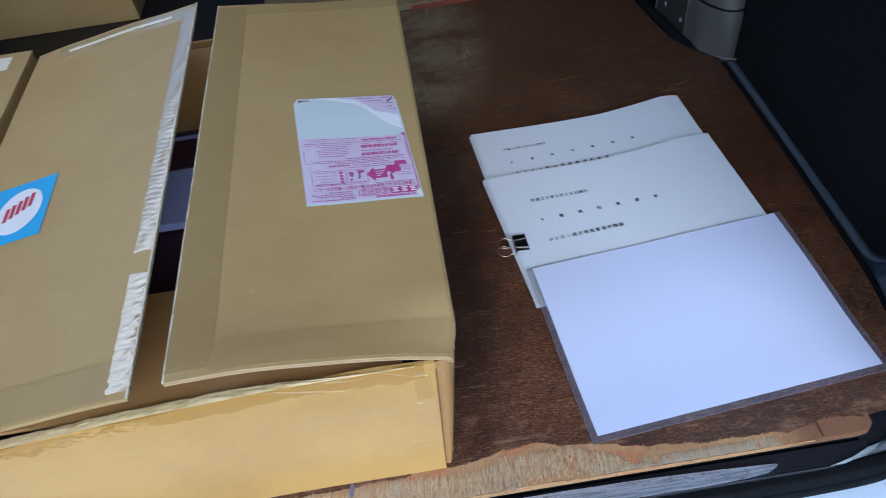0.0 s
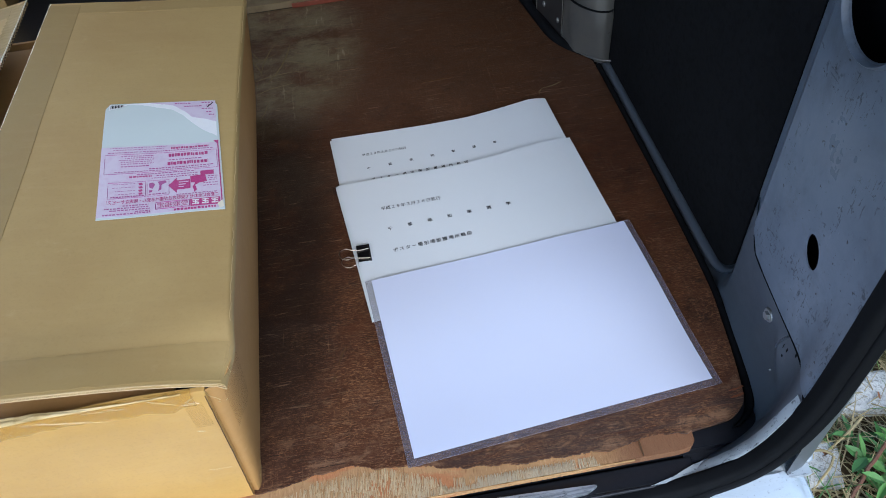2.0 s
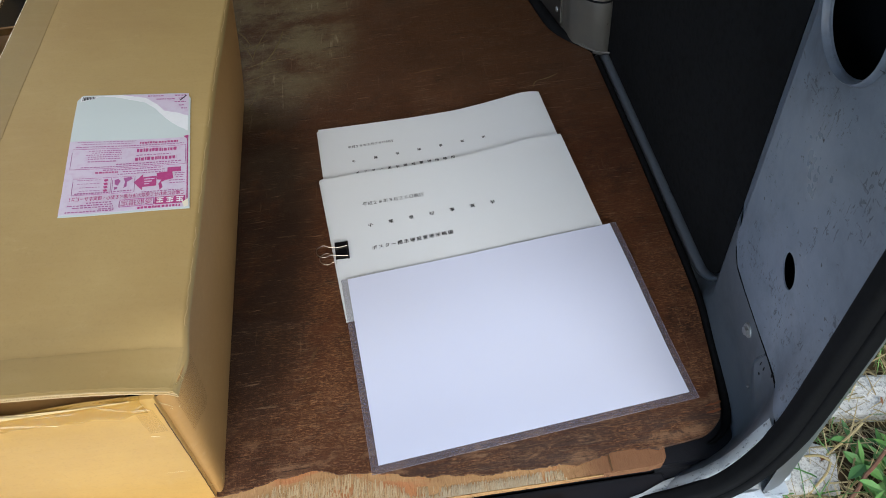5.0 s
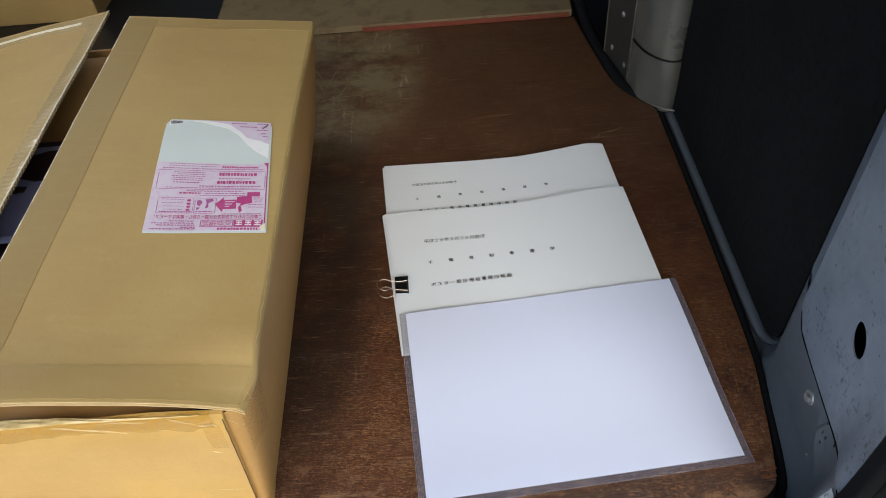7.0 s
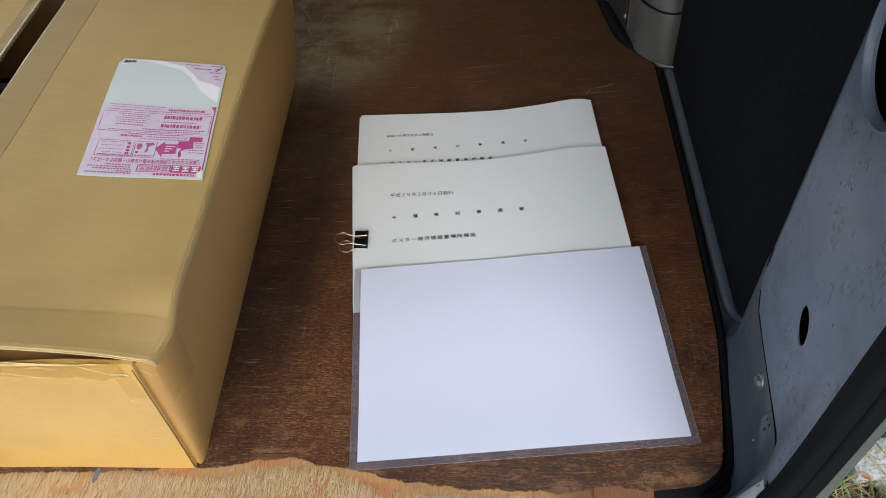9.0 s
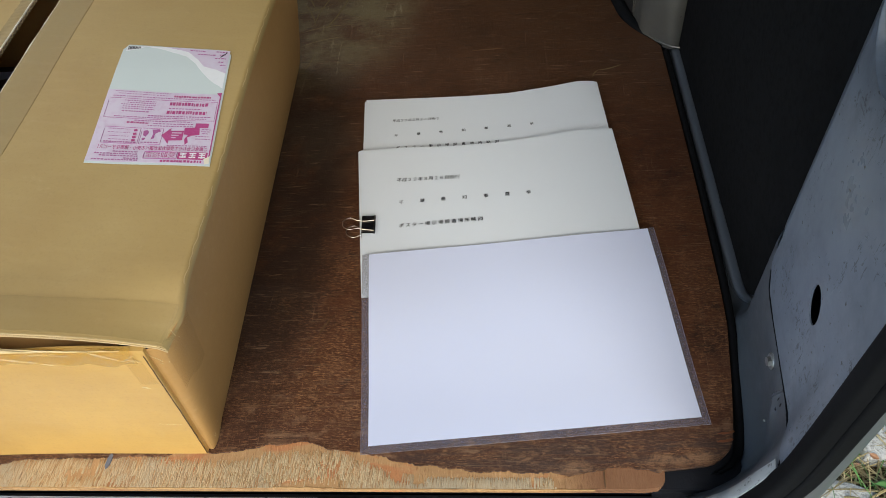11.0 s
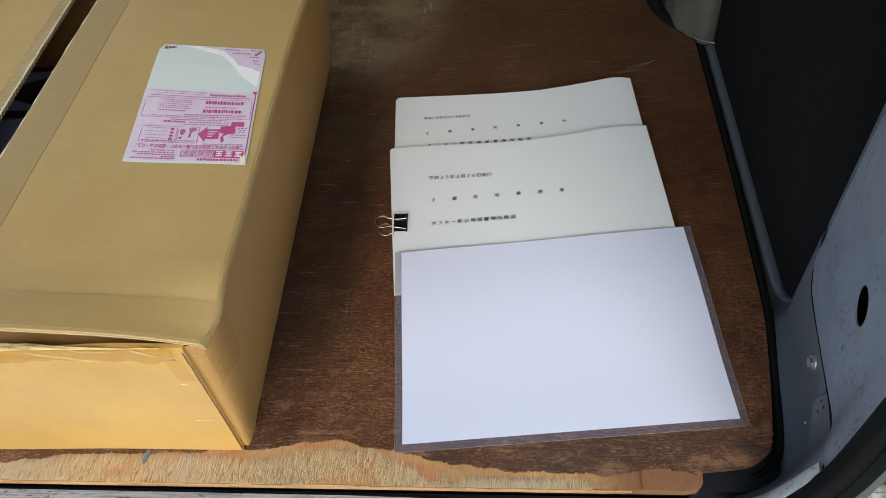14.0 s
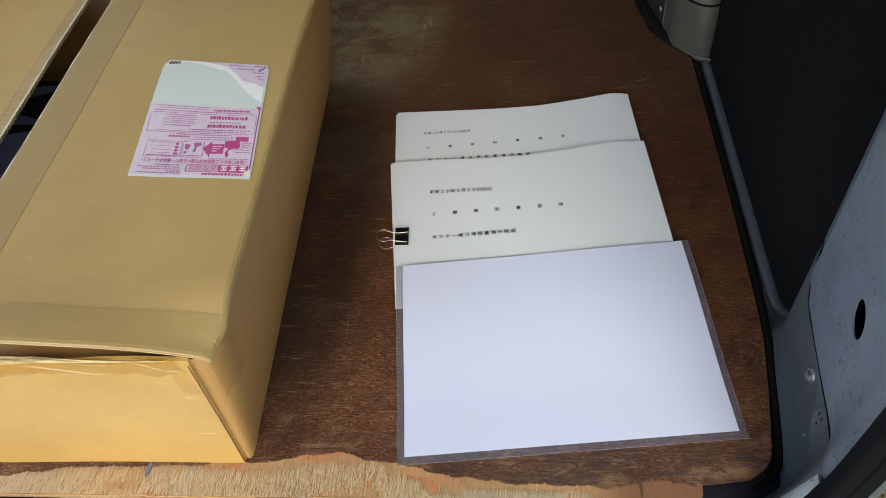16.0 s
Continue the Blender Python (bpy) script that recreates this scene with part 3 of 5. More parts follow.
def make_floor():
    t = thing("floor", (0, 0, -0.30), "dark brown film-faced plywood load floor, worn pale along the tail edge", "floor", kind="structure")
    front = []
    x = -0.88
    while x < 0.252:
        y = lerp(PEEL, x) + 0.0040 * noise.noise((x * 28, 1.7, 0)) + 0.0030 * noise.noise((x * 70, 4.2, 0)) + 0.0022 * max(0.0, noise.noise((x * 330, 2.2, 0)))
        front.append((x, y))
        x += 0.0011
    front.append((0.253, -0.019))
    edge = [(p.x, p.y) for p in smooth_path([(x, y, 0) for x, y in RIGHT_EDGE], 5)]
    outline = front + edge + [(-0.88, 0.852)]
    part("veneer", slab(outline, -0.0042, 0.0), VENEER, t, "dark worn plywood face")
    # bare inner ply, with torn fibres standing on it
    core = [(-0.88, -0.0355), (0.238, -0.0345), (0.249, -0.033), (0.254, -0.028), (0.255, -0.0195), (0.256, 0.0), (0.30, 0.06), (0.318, 0.15), (0.320, 0.54), (0.255, 0.80), (0.25, 0.845), (-0.88, 0.845)]
    part("core", slab(core, -0.012, -0.0022), CORE, t, "bare tan inner plywood")
    rng = random.Random(21)
    bm = bmesh.new()
    top = [(-0.88, -0.014), (-0.37, -0.014), (-0.30, -0.009), (-0.20, -0.008), (-0.12, -0.012), (-0.095, -0.003), (-0.03, -0.001), (-0.004, -0.012), (0.02, -0.022), (0.06, -0.0265), (0.19, -0.0265), (0.21, -0.030), (0.25, -0.031)]
    for _ in range(9500):
        x = rng.uniform(-0.64, 0.25)
        yt = lerp(top, x)
        y1 = rng.uniform(-0.034, yt + 0.002)
        bare = noise.noise((x * 22, y1 * 60, 3.3)) + 0.5 * noise.noise((x * 60, y1 * 120, 1.1))
        hole = math.hypot((x + 0.052) / 0.032, (y1 + 0.029) / 0.0065) < 1.0 or math.hypot((x + 0.235) / 0.020, (y1 + 0.033) / 0.005) < 1.0
        if x > 0.150 + 0.03 * bare or hole or bare > 0.38 + 0.1 * (y1 < -0.028):
            continue
        ln = rng.uniform(0.004, 0.012)
        y0 = max(-0.0352, y1 - ln)
        w = rng.uniform(0.00022, 0.00055)
        lean = rng.gauss(0.05, 0.045)
        h = rng.uniform(0.0003, 0.0011)
        z = -0.0020
        a0, a1 = (x - lean * (y1 - y0), y0), (x, y1)
        vs = [bm.verts.new(c) for c in ((a0[0] - w, a0[1], z), (a0[0] + w, a0[1], z), (a1[0] + w * 0.5, a1[1], z), (a1[0] - w * 0.5, a1[1], z),
                                        (a0[0] - w * 0.6, a0[1], z + h), (a0[0] + w * 0.6, a0[1], z + h), (a1[0], a1[1], z + h * 0.5))]
        for f in ((4, 5, 6), (0, 1, 5, 4), (1, 2, 6, 5), (3, 0, 4, 6), (2, 3, 6)):
            bm.faces.new([vs[i] for i in f])
    tagged(part("torn_fibres", bm, SPLINTER, t, "pale torn plywood fibres"), "pale torn plywood fibres", kind="stuff")
    part("ply_edge", tube([(-0.88 + 0.0028 * i, -0.0356 + 0.0006 * noise.noise((i * 0.21, 0, 4)) + 0.001 * step_up(i * 0.0028), -0.0026 + 0.0007 * noise.noise((i * 0.33, 2, 0))) for i in range(385)], 0.0009, 6), PLY_EDGE, t, "pale outer ply edge", True)
    # single scratches in the far left patch and beside the booklets
    def scratch(x0, y0, x1, y1, w, mat, bow=0.0):
        n = Vector((y0 - y1, x1 - x0, 0)).normalized()
        row = lambda q, v: (x0 + (x1 - x0) * q + n.x * (bow * math.sin(q * 3.1416) + (v - 0.5) * w * (0.3 + math.sin(q * 3.1416)) + 0.0012 * noise.noise((q * 9, x0 * 50, 0))), y0 + (y1 - y0) * q + n.y * (bow * math.sin(q * 3.1416) + (v - 0.5) * w * (0.3 + math.sin(q * 3.1416))), 0.00025)
        part("scratch", sheet(14, 1, row, 0.0002), mat, t, "single scratch in the wood")
    for x0, y0, x1, y1, w, bow in ((-0.106, 0.735, -0.142, 0.632, 0.0034, 0.006), (-0.128, 0.745, -0.152, 0.660, 0.0026, -0.004), (-0.178, 0.722, -0.148, 0.655, 0.0022, 0.003), (-0.170, 0.640, -0.090, 0.655, 0.0018, 0.006), (-0.186, 0.690, -0.128, 0.712, 0.0022, -0.004), (-0.165, 0.606, -0.105, 0.626, 0.0016, 0.004), (-0.118, 0.690, -0.070, 0.660, 0.0016, 0.003), (-0.190, 0.755, -0.155, 0.700, 0.0030, 0.004), (-0.140, 0.590, -0.152, 0.545, 0.0016, 0.002), (0.242, 0.508, 0.252, 0.523, 0.0022, 0.002), (0.250, 0.522, 0.282, 0.532, 0.0026, -0.002)):
        scratch(x0, y0, x1, y1, 0.6 * w, SCRATCH, bow)
    scratch(0.083, 0.577, 0.130, 0.580, 0.0024, CUT, 0.001)
    scratch(-0.066, 0.118, -0.056, 0.140, 0.0022, CUT, 0.001)
    scratch(-0.072, 0.098, -0.068, 0.108, 0.0022, CUT, 0.001)
    part("paint_mark", slab([(-0.2455, -0.016), (-0.2440, -0.019), (-0.2415, -0.015), (-0.2405, -0.006), (-0.2430, -0.004), (-0.2450, -0.009)], -0.0012, 0.0004), BLUE_MARK, t, "small smear of blue paint")
    for x0, x1, y0, h in ((0.302, 0.317, 0.006, 0.0022), (0.304, 0.3195, 0.0135, 0.0017)):
        bm = slab([(x0, y0), (x0 + 0.006, y0 - 0.0004), (x1 - 0.003, y0 + 0.0006), (x1, y0 + 0.002), (x1 - 0.001, y0 + h + 0.0016), (x1 - 0.006, y0 + h), (x0 + 0.004, y0 + h * 0.8)], -0.001, 0.0003)
        part("chip", bm, CHIP, t, "chipped orange edge")
    part("crack", slab([(0.2035, -0.034), (0.2042, -0.034), (0.2046, -0.022), (0.2040, -0.017), (0.2032, -0.024)], -0.0012, 0.0002), CUT, t, "dark crack in the bare wood")
    # steel deck under the board, down to the chassis
    part("deck", box(-0.90, 0.345, -0.031, 2.0, -0.30, -0.0125), SILL, t, "dark steel deck")


make_floor()


def make_back_board():
    t = thing("plywood_board", (-0.1, 0.86, 0.0), "old pale plywood board with orange edge lying on load floor", "board")
    part("board", sheet(30, 12, lambda u, v: (-0.36 + u * (0.618 + 0.02 * v), 0.8465 + v * 0.44, 0.012 + 0.004 * v), 0.0115), BOARD_OLD, t)
    part("edge_strip", box(-0.10, 0.254, 0.8425, 0.8455, 0.0005, 0.0085, 0.0008), ORANGE_EDGE, t, "orange painted edge")


make_back_board()


# ---- van body round the load space ----
def pillar_x(y):
    return 0.335 + 0.1 * y


SEAM = [(0.152, 0.150), (0.125, 0.130), (0.108, 0.112), (0.095, 0.0995), (0.070, 0.0965), (0.030, 0.0950), (-0.020, 0.0945), (-0.055, 0.0945)]


def seam_z(y):
    return lerp(SEAM[::-1], y)


def step(x, a, b):
    k = min(1.0, max(0.0, (x - a) / (b - a)))
    return k * k * (3 - 2 * k)


SEAL_SIDE = [(-0.04, 0.22), (-0.024, 0.240), (-0.012, 0.262), (-0.001, 0.2765), (0.016, 0.290), (0.036, 0.2995), (0.060, 0.3065), (0.085, 0.3145), (0.14, 0.3250), (0.20, 0.3285), (1.06, 0.3290)]


def turned_in(x, y, z):
    """The plates turn in towards the rubber seal at the tail."""
    return x + (lerp(SEAL_SIDE, z) - x) * step(y, -0.012, -0.052)


def steel_x(y, z):
    """The pressed steel below and round the trim panel."""
    base = min(pillar_x(y), 0.347)
    # distance outside the rounded lower corner of the panel
    dy, dz = 0.180 - y, 0.030 - z
    if dy > 0 and dz > 0:
        d = math.hypot(dy, dz) - 0.034
    else:
        d = max(dy, dz) - 0.034
    x = 0.367 + (base - 0.367) * step(d, 0.002, 0.024)
    x -= 0.0025 * math.exp(-((d - 0.018) / 0.008) ** 2) * step(y, 0.14, 0.19)
    c = max(0.0, 0.030 - z)
    x -= c * c / 0.16 * step(y, 0.165, 0.070)
    ridge = y - (0.012 + 0.55 * (z - 0.062))
    x -= 0.0030 * math.exp(-(ridge / 0.006) ** 2) * math.exp(-((z - 0.055) / 0.018) ** 2)
    return turned_in(x, y, z)


def ring(w, d, n=4):
    """A rounded rectangle of half sizes w and d."""
    r = min(w, d) * 0.6
    out = []
    for cx, cy, a0 in ((w - r, d - r, 0), (r - w, d - r, 90), (r - w, r - d, 180), (w - r, r - d, 270)):
        for k in range(n + 1):
            a = radians(a0 + 90 * k / n)
            out.append((cx + r * math.cos(a), cy + r * math.sin(a)))
    return out


def make_right_wall():
    t = thing("wall_right", (0.36, 0.0, -0.30), "scuffed grey painted steel side wall with access holes and a black felt panel", "wall", kind="structure")
    # upper pillar plate with its two holes
    outline = SEAM[2:6] + [(-0.010, seam_z(-0.010)), (-0.010, 1.06), (0.113, 1.06), (0.113, seam_z(0.113))]
    bm = plate_with_holes(outline, [(0.0262, 0.180, 0.0148, 0.0102, radians(60)), (0.066, 0.3725, 0.0380, 0.0380, 0)], 0.0012)
    for v in bm.verts:
        v.co.x += pillar_x(v.co.y) - 0.0016
    part("pillar_plate", bm, STEEL, t, "scratched grey painted steel")
    part("rear_return", sheet(14, 80, lambda u, v: (turned_in(pillar_x(-0.010 - 0.045 * u) - 0.0022, -0.010 - 0.045 * u, seam_z(-0.01 - 0.045 * u) + v * (1.06 - seam_z(-0.01 - 0.045 * u))), -0.010 - 0.045 * u, seam_z(-0.01 - 0.045 * u) + v * (1.06 - seam_z(-0.01 - 0.045 * u))), (0.0012, 0, 0)), STEEL, t, "scratched grey painted steel", True)
    # rolled lip round the large hole, turned inwards
    def lip(u, v):
        a = 2 * math.pi * u
        r = 0.0425 - 0.0045 * math.sin(v * math.pi / 2)
        y, z = 0.066 + r * math.cos(a), 0.3725 + r * math.sin(a)
        return (pillar_x(y) - 0.0022 - 0.0045 * math.sin(math.pi * min(1.0, v * 1.4)) + 0.002 * max(0.0, v - 0.7) / 0.3, y, z)
    part("hole_lip", sheet(48, 8, lip), STEEL, t, "rolled bright lip of the round hole", True)

    # lower plate: coved towards the floor, carried on as the bead under the panel
    def low(u, v):
        y = -0.055 + u * 0.655
        zt = seam_z(y) + 0.004 if y < 0.150 else 0.154 - 0.13 * step(y, 0.150, 0.20)
        z = -0.040 + (zt + 0.040) * v
        return (steel_x(y, z), y, z)

    part("lower_plate", sheet(150, 50, low, (0.0012, 0, 0)), STEEL_LOW, t, "dark grey pressed steel", True)
    part("seam_lip", tube(smooth_path([(turned_in(pillar_x(min(y, 0.113)), y, z) - 0.0021 + 0.50 * max(0, y - 0.113), y, z - 0.0008) for y, z in SEAM[2:]], 6), 0.0007, 6), RUBBER, t, "dark sealer line in the lap joint", True)

    # black strip added as the shadow between floor board and lower plate
    part("gap_shadow_strip", rail(smooth_path([(0.300, -0.018, -0.012), (0.3125, -0.0105, -0.011), (0.3215, 0.001, -0.010), (0.3265, 0.020, -0.008), (0.3305, 0.050, -0.006), (0.3370, 0.10, -0.005), (0.3420, 0.15, -0.005), (0.3440, 0.227, -0.005), (0.3450, 0.356, -0.005), (0.3445, 0.45, -0.005), (0.3440, 0.56, -0.005)], 8), 0.0045, 0.0045), RUBBER, t, "black strip standing for the shadow in the gap beside the floor board", True)

    # rounded return from the pillar to the trim panel
    def turn(u, v):
        y = 0.112 + u * 0.042
        z = seam_z(y) + v * (1.06 - seam_z(y))
        x = pillar_x(0.112) - 0.0016 + 0.024 * (0.5 - 0.5 * math.cos(math.pi * min(1, u * 1.05))) - 0.0048 * math.exp(-((u - 0.60) / 0.18) ** 2) + 0.0022 * math.exp(-((u - 0.22) / 0.13) ** 2)
        return (x, y, z)

    part("panel_return", sheet(20, 30, turn, (0.0012, 0, 0)), STEEL, t, "", True)
    # black trim panel with a rounded lower corner
    pts = [(0.572, -0.004), (0.19, -0.004)]
    for k in range(9):
        a = math.pi * (1.5 - 0.5 * k / 8)
        pts.append((0.180 + 0.034 * math.cos(a), 0.030 + 0.034 * math.sin(a)))
    pts += [(0.1455, 0.18), (0.150, 1.02), (0.572, 1.02)]
    bm = plate_with_holes(pts, [], 0.004)
    for v in bm.verts:
        v.co.x += 0.3638
    part("trim_panel", bm, CARPET, t, "black felt trim panel")
    bead = [(0.567 - 0.0377 * k, -0.0100) for k in range(11)]
    for k in range(1, 9):
        a = math.pi * (1.5 - 0.5 * k / 8)
        bead.append((0.180 + 0.0400 * math.cos(a), 0.030 + 0.0400 * math.sin(a)))
    bead += [(0.1398, 0.050)]
    part("panel_bead", rail([Vector((0.3590 + 0.0003 * noise.noise((y * 20, z * 20, 0)), y, z)) for y, z in bead], 0.0075, 0.0052, 14, 9), STEEL_LOW, t, "raised steel bead round the trim panel", True)
    # outer skin, and a black plate added to keep the holes dark
    part("outer_skin", sheet(8, 30, lambda u, v: (0.344 + 0.049 * math.sin(u * math.pi / 2), -0.054 + 0.054 * (1 - math.cos(u * math.pi / 2)), -0.16 + v * 1.3), (0.004, 0.004, 0)), BODY_GREY, t, "grey painted door edge", True)
    part("outer_side", box(0.393, 0.398, 0.0, 2.02, -0.35, 1.14), WHITE_CAR, t, "white painted outer panel")
    part("cavity_blackout", box(0.372, 0.376, -0.028, 2.02, -0.03, 1.10), RUBBER, t, "added black plate for the darkness of the cavity behind the pillar")
    # pressed weld scar and bare pits beside the seam
    part("weld_scar", tube([(steel_x(y, z) - 0.0002, y, z) for y, z in ((0.017, 0.0600), (0.0165, 0.0665), (0.0150, 0.0740), (0.0125, 0.0810), (0.0100, 0.0870))], 0.0011, 6), STEEL_LOW, t, "raised weld scar", True)
    for y, z, h, w in ((0.0060, 0.0630, 0.0016, 0.0012), (0.0040, 0.0740, 0.0030, 0.0009), (-0.0085, 0.0860, 0.0042, 0.0012), (-0.0180, 0.0890, 0.0030, 0.0009), (0.0100, 0.0720, 0.0034, 0.0006)):
        pit = bmesh.new()
        bmesh.ops.create_uvsphere(pit, u_segments=10, v_segments=6, radius=1.0)
        bmesh.ops.transform(pit, verts=pit.verts, matrix=Matrix.Translation((steel_x(y, z), y, z)) @ Matrix.Diagonal((0.0004, w, h, 1)))
        part("bare_pit", pit, RUBBER, t, "dark chipped pit", True)
    # flange bolt beside the seam
    bolt = bmesh.new()
    bmesh.ops.create_cone(bolt, cap_ends=True, segments=24, radius1=0.0074, radius2=0.0064, depth=0.0018)
    head = bmesh.new()
    bmesh.ops.create_cone(head, cap_ends=True, segments=6, radius1=0.0046, radius2=0.0041, depth=0.0030)
    for q, d in ((bolt, 0.0006), (head, 0.0026)):
        bmesh.ops.transform(q, verts=q.verts, matrix=pose(steel_x(0.0448, 0.0705) - d, 0.0448, 0.0705, 0, -90, 0))
    bo = part("bolt", bolt, ZINC, t, "zinc flange bolt")
    part("bolt_head", head, ZINC, bo)
    small = bmesh.new()
    bmesh.ops.create_uvsphere(small, u_segments=10, v_segments=6, radius=0.0014)
    bmesh.ops.translate(small, verts=small.verts, vec=(steel_x(0.012, 0.030), 0.012, 0.030))
    part("spot_dimple", small, ZINC, t, "", True)


make_right_wall()


PILLAR_PLAN = [(0.309, 0.642), (0.312, 0.622), (0.320, 0.598), (0.334, 0.579), (0.346, 0.571), (0.357, 0.570), (0.366, 0.577), (0.371, 0.592)]


def make_pillar():
    t = thing("door_pillar", (0.37, 0.62, -0.03), "worn silver steel door pillar with a screwed edge strip", "pillar", kind="structure")
    plan = smooth_path([(x, y, 0) for x, y in PILLAR_PLAN], 5)

    def skin(u, v):
        p = plan[round(u * (len(plan) - 1))]
        z = -0.004 + v * 1.06
        dent = 0.003 * noise.noise((p.x * 40, p.y * 40, z * 12))
        return (p.x + dent, p.y - 0.004 * step(z, 0.080, 0.074) + dent, z)

    part("pillar_skin", sheet(len(plan) - 1, 60, skin, (0.004, 0.003, 0)), STEEL_COL, t, "worn silver painted steel", True)
    part("pillar_joint", tube([(p.x - 0.0010, p.y - 0.0020, 0.077) for p in plan][2:-3], 0.0016, 6), RUBBER, t, "dark joint line", True)
    # flat edge strip with two bright lips and screws
    def strip(u, v):
        return (0.310 - 0.021 * u, 0.641 + 0.071 * u, 0.0 + v * 1.05)
    part("edge_strip", sheet(4, 12, strip, (0.006, 0.002, 0)), STRIP_DARK, t, "dull dark steel strip")
    for u, z0 in ((0.0, 0.006), (1.0, 0.012)):
        p = strip(u, 0)
        part("strip_lip", tube([(p[0] - 0.001, p[1] - 0.001, z0), (p[0] - 0.001, p[1] - 0.001, 1.05)], 0.0009, 6), STEEL_COL, t, "bright steel lip")
    for u, z in ((0.16, 0.022), (0.70, 0.030), (0.42, 0.095), (0.75, 0.16)):
        p = strip(u, 0)
        q = bmesh.new()
        bmesh.ops.create_uvsphere(q, u_segments=12, v_segments=6, radius=0.0045)
        bmesh.ops.transform(q, verts=q.verts, matrix=Matrix.Translation((p[0] - 0.0005, p[1], z)) @ Matrix.Diagonal((0.5, 1, 1, 1)))
        part("screw", q, ZINC, t, "round-headed screw", True)
    # door rubber beside the board
    part("door_seal", tube(smooth_path([(0.344, 0.574, -0.006), (0.322, 0.600, -0.004), (0.306, 0.628, -0.003), (0.297, 0.655, 0.0), (0.288, 0.71, 0.002), (0.278, 0.79, 0.004), (0.272, 0.86, 0.02)], 8), 0.0085, 10), RUBBER, t, "black rubber door seal", True)
    part("base_edge", tube(smooth_path([(0.364, 0.560, 0.0), (0.347, 0.566, 0.001), (0.332, 0.578, 0.002), (0.318, 0.598, 0.003)], 6), 0.0016, 8), STEEL_COL, t, "chipped bright lower edge", True)


make_pillar()


def make_shell():
    """The rest of the van round and above the load space."""
    t = thing("wall_left", (-0.91, 1.0, -0.30), "dull grey van side wall with a wide side window", "wall", kind="structure")
    for y0, y1, z0, z1 in ((-0.05, 2.02, -0.30, 0.60), (-0.05, 0.06, 0.60, 1.01), (1.90, 2.02, 0.60, 1.01), (-0.05, 2.02, 1.01, 1.10)):
        part("side_lining", box(-0.93, -0.89, y0, y1, z0, z1), LINING, t)
    t = thing("wall_front", (-0.27, 2.0, -0.30), "dull grey bulkhead closing the load space", "wall", kind="structure")
    for x0, x1, z0, z1 in ((-0.93, -0.27, -0.30, 1.10), (-0.265, 0.40, -0.30, 1.10)):
        part("bulkhead", box(x0, x1, 2.0, 2.03, z0, z1), HEADLINER, t)
    single("ceiling", box(-0.93, 0.404, -0.05, 2.05, 1.10, 1.14), HEADLINER, (-0.26, 1.0, 1.10), "grey van roof lining", "ceiling", "structure")
    single("tailgate", sheet(2, 2, lambda u, v: (-0.90 + u * 1.25, -0.06 - v * 0.72, 1.12 + 0.28 * v), (0, 0, 0.05)), HEADLINER, (-0.27, -0.5, 1.12), "raised tailgate with dull grey lining", "tailgate", "structure")
    # side doorway steel ahead of the pillar, in shadow
    single("wall_door", box(0.34, 0.372, 0.70, 2.02, -0.30, 1.10), CARPET, (0.356, 1.36, -0.30), "black inner skin of the sliding door", "wall", "structure")


make_shell()

SEAL_PATH = [(0.329, -0.060, 1.06), (0.328, -0.060, 0.6), (0.327, -0.060, 0.30), (0.326, -0.060, 0.14), (0.322, -0.060, 0.085), (0.310, -0.060, 0.036), (0.288, -0.060, -0.001), (0.250, -0.060, -0.022), (0.20, -0.060, -0.030), (0.10, -0.060, -0.032), (-0.1, -0.060, -0.032), (-0.9, -0.060, -0.032)]


def make_tail():
    t = thing("tailgate_opening", (0, -0.06, -0.30), "rear opening edge with black rubber seal and scuffed metal sill", "trim", kind="structure")
    path = smooth_path(SEAL_PATH, 10)
    part("rubber_seal", sweep(path, ring(0.0105, 0.0080)), RUBBER, t, "black rubber seal", True)
    outer = [p + Vector((0.0055, -0.006, -0.005)) if p.x > 0.25 else p + Vector((0.0, -0.0065, -0.010)) for p in path]
    part("seal_lip", sweep(outer, ring(0.006, 0.0045)), RUBBER, t, "thin outer lip of the seal", True)
    # bare flange inside the seal, worn bright in the corner
    def flange(u, v):
        z = -0.0245 + 0.115 * u ** 1.5
        y = -0.055 + v * 0.014 * (1 - 0.35 * u)
        return (steel_x(y, z) - 0.0012 if u > 0.02 else 0.240, y, z + 0.0010 * math.exp(-((v - 0.15) / 0.15) ** 2))
    part("worn_flange", sheet(60, 10, flange, (0.0012, 0, -0.0008)), STEEL_RAW, t, "scuffed bright metal flange", True)
    part("worn_flange", slab([(0.205, -0.0556), (0.262, -0.0556), (0.266, -0.0400), (0.250, -0.0430), (0.228, -0.0510)], -0.0212, -0.0180), STEEL_RAW, t, "scuffed bright metal flange")
    part("sill_step", box(-0.90, 0.252, -0.0545, -0.0335, -0.06, -0.0205, 0.002), SILL, t, "black ribbed sill cover")
    part("sill_groove", box(-0.90, 0.230, -0.0575, -0.0535, -0.06, -0.0185, 0.0015), SILL, t, "black ribbed sill cover")
    # tapered silver scuff strip
    bm = slab([(-0.90, -0.0565), (0.09, -0.0555), (0.125, -0.0545), (0.148, -0.0520), (0.1575, -0.0475), (0.1560, -0.0460), (0.10, -0.0430), (0.03, -0.0402), (-0.05, -0.0390), (-0.90, -0.0385)], -0.022, -0.0155)
    part("sill_strip", bm, STRIP_BRIGHT, t, "silver scuff strip")
    part("corner_fill", box(0.245, 0.345, -0.040, 0.10, -0.30, -0.0215), SILL, t)
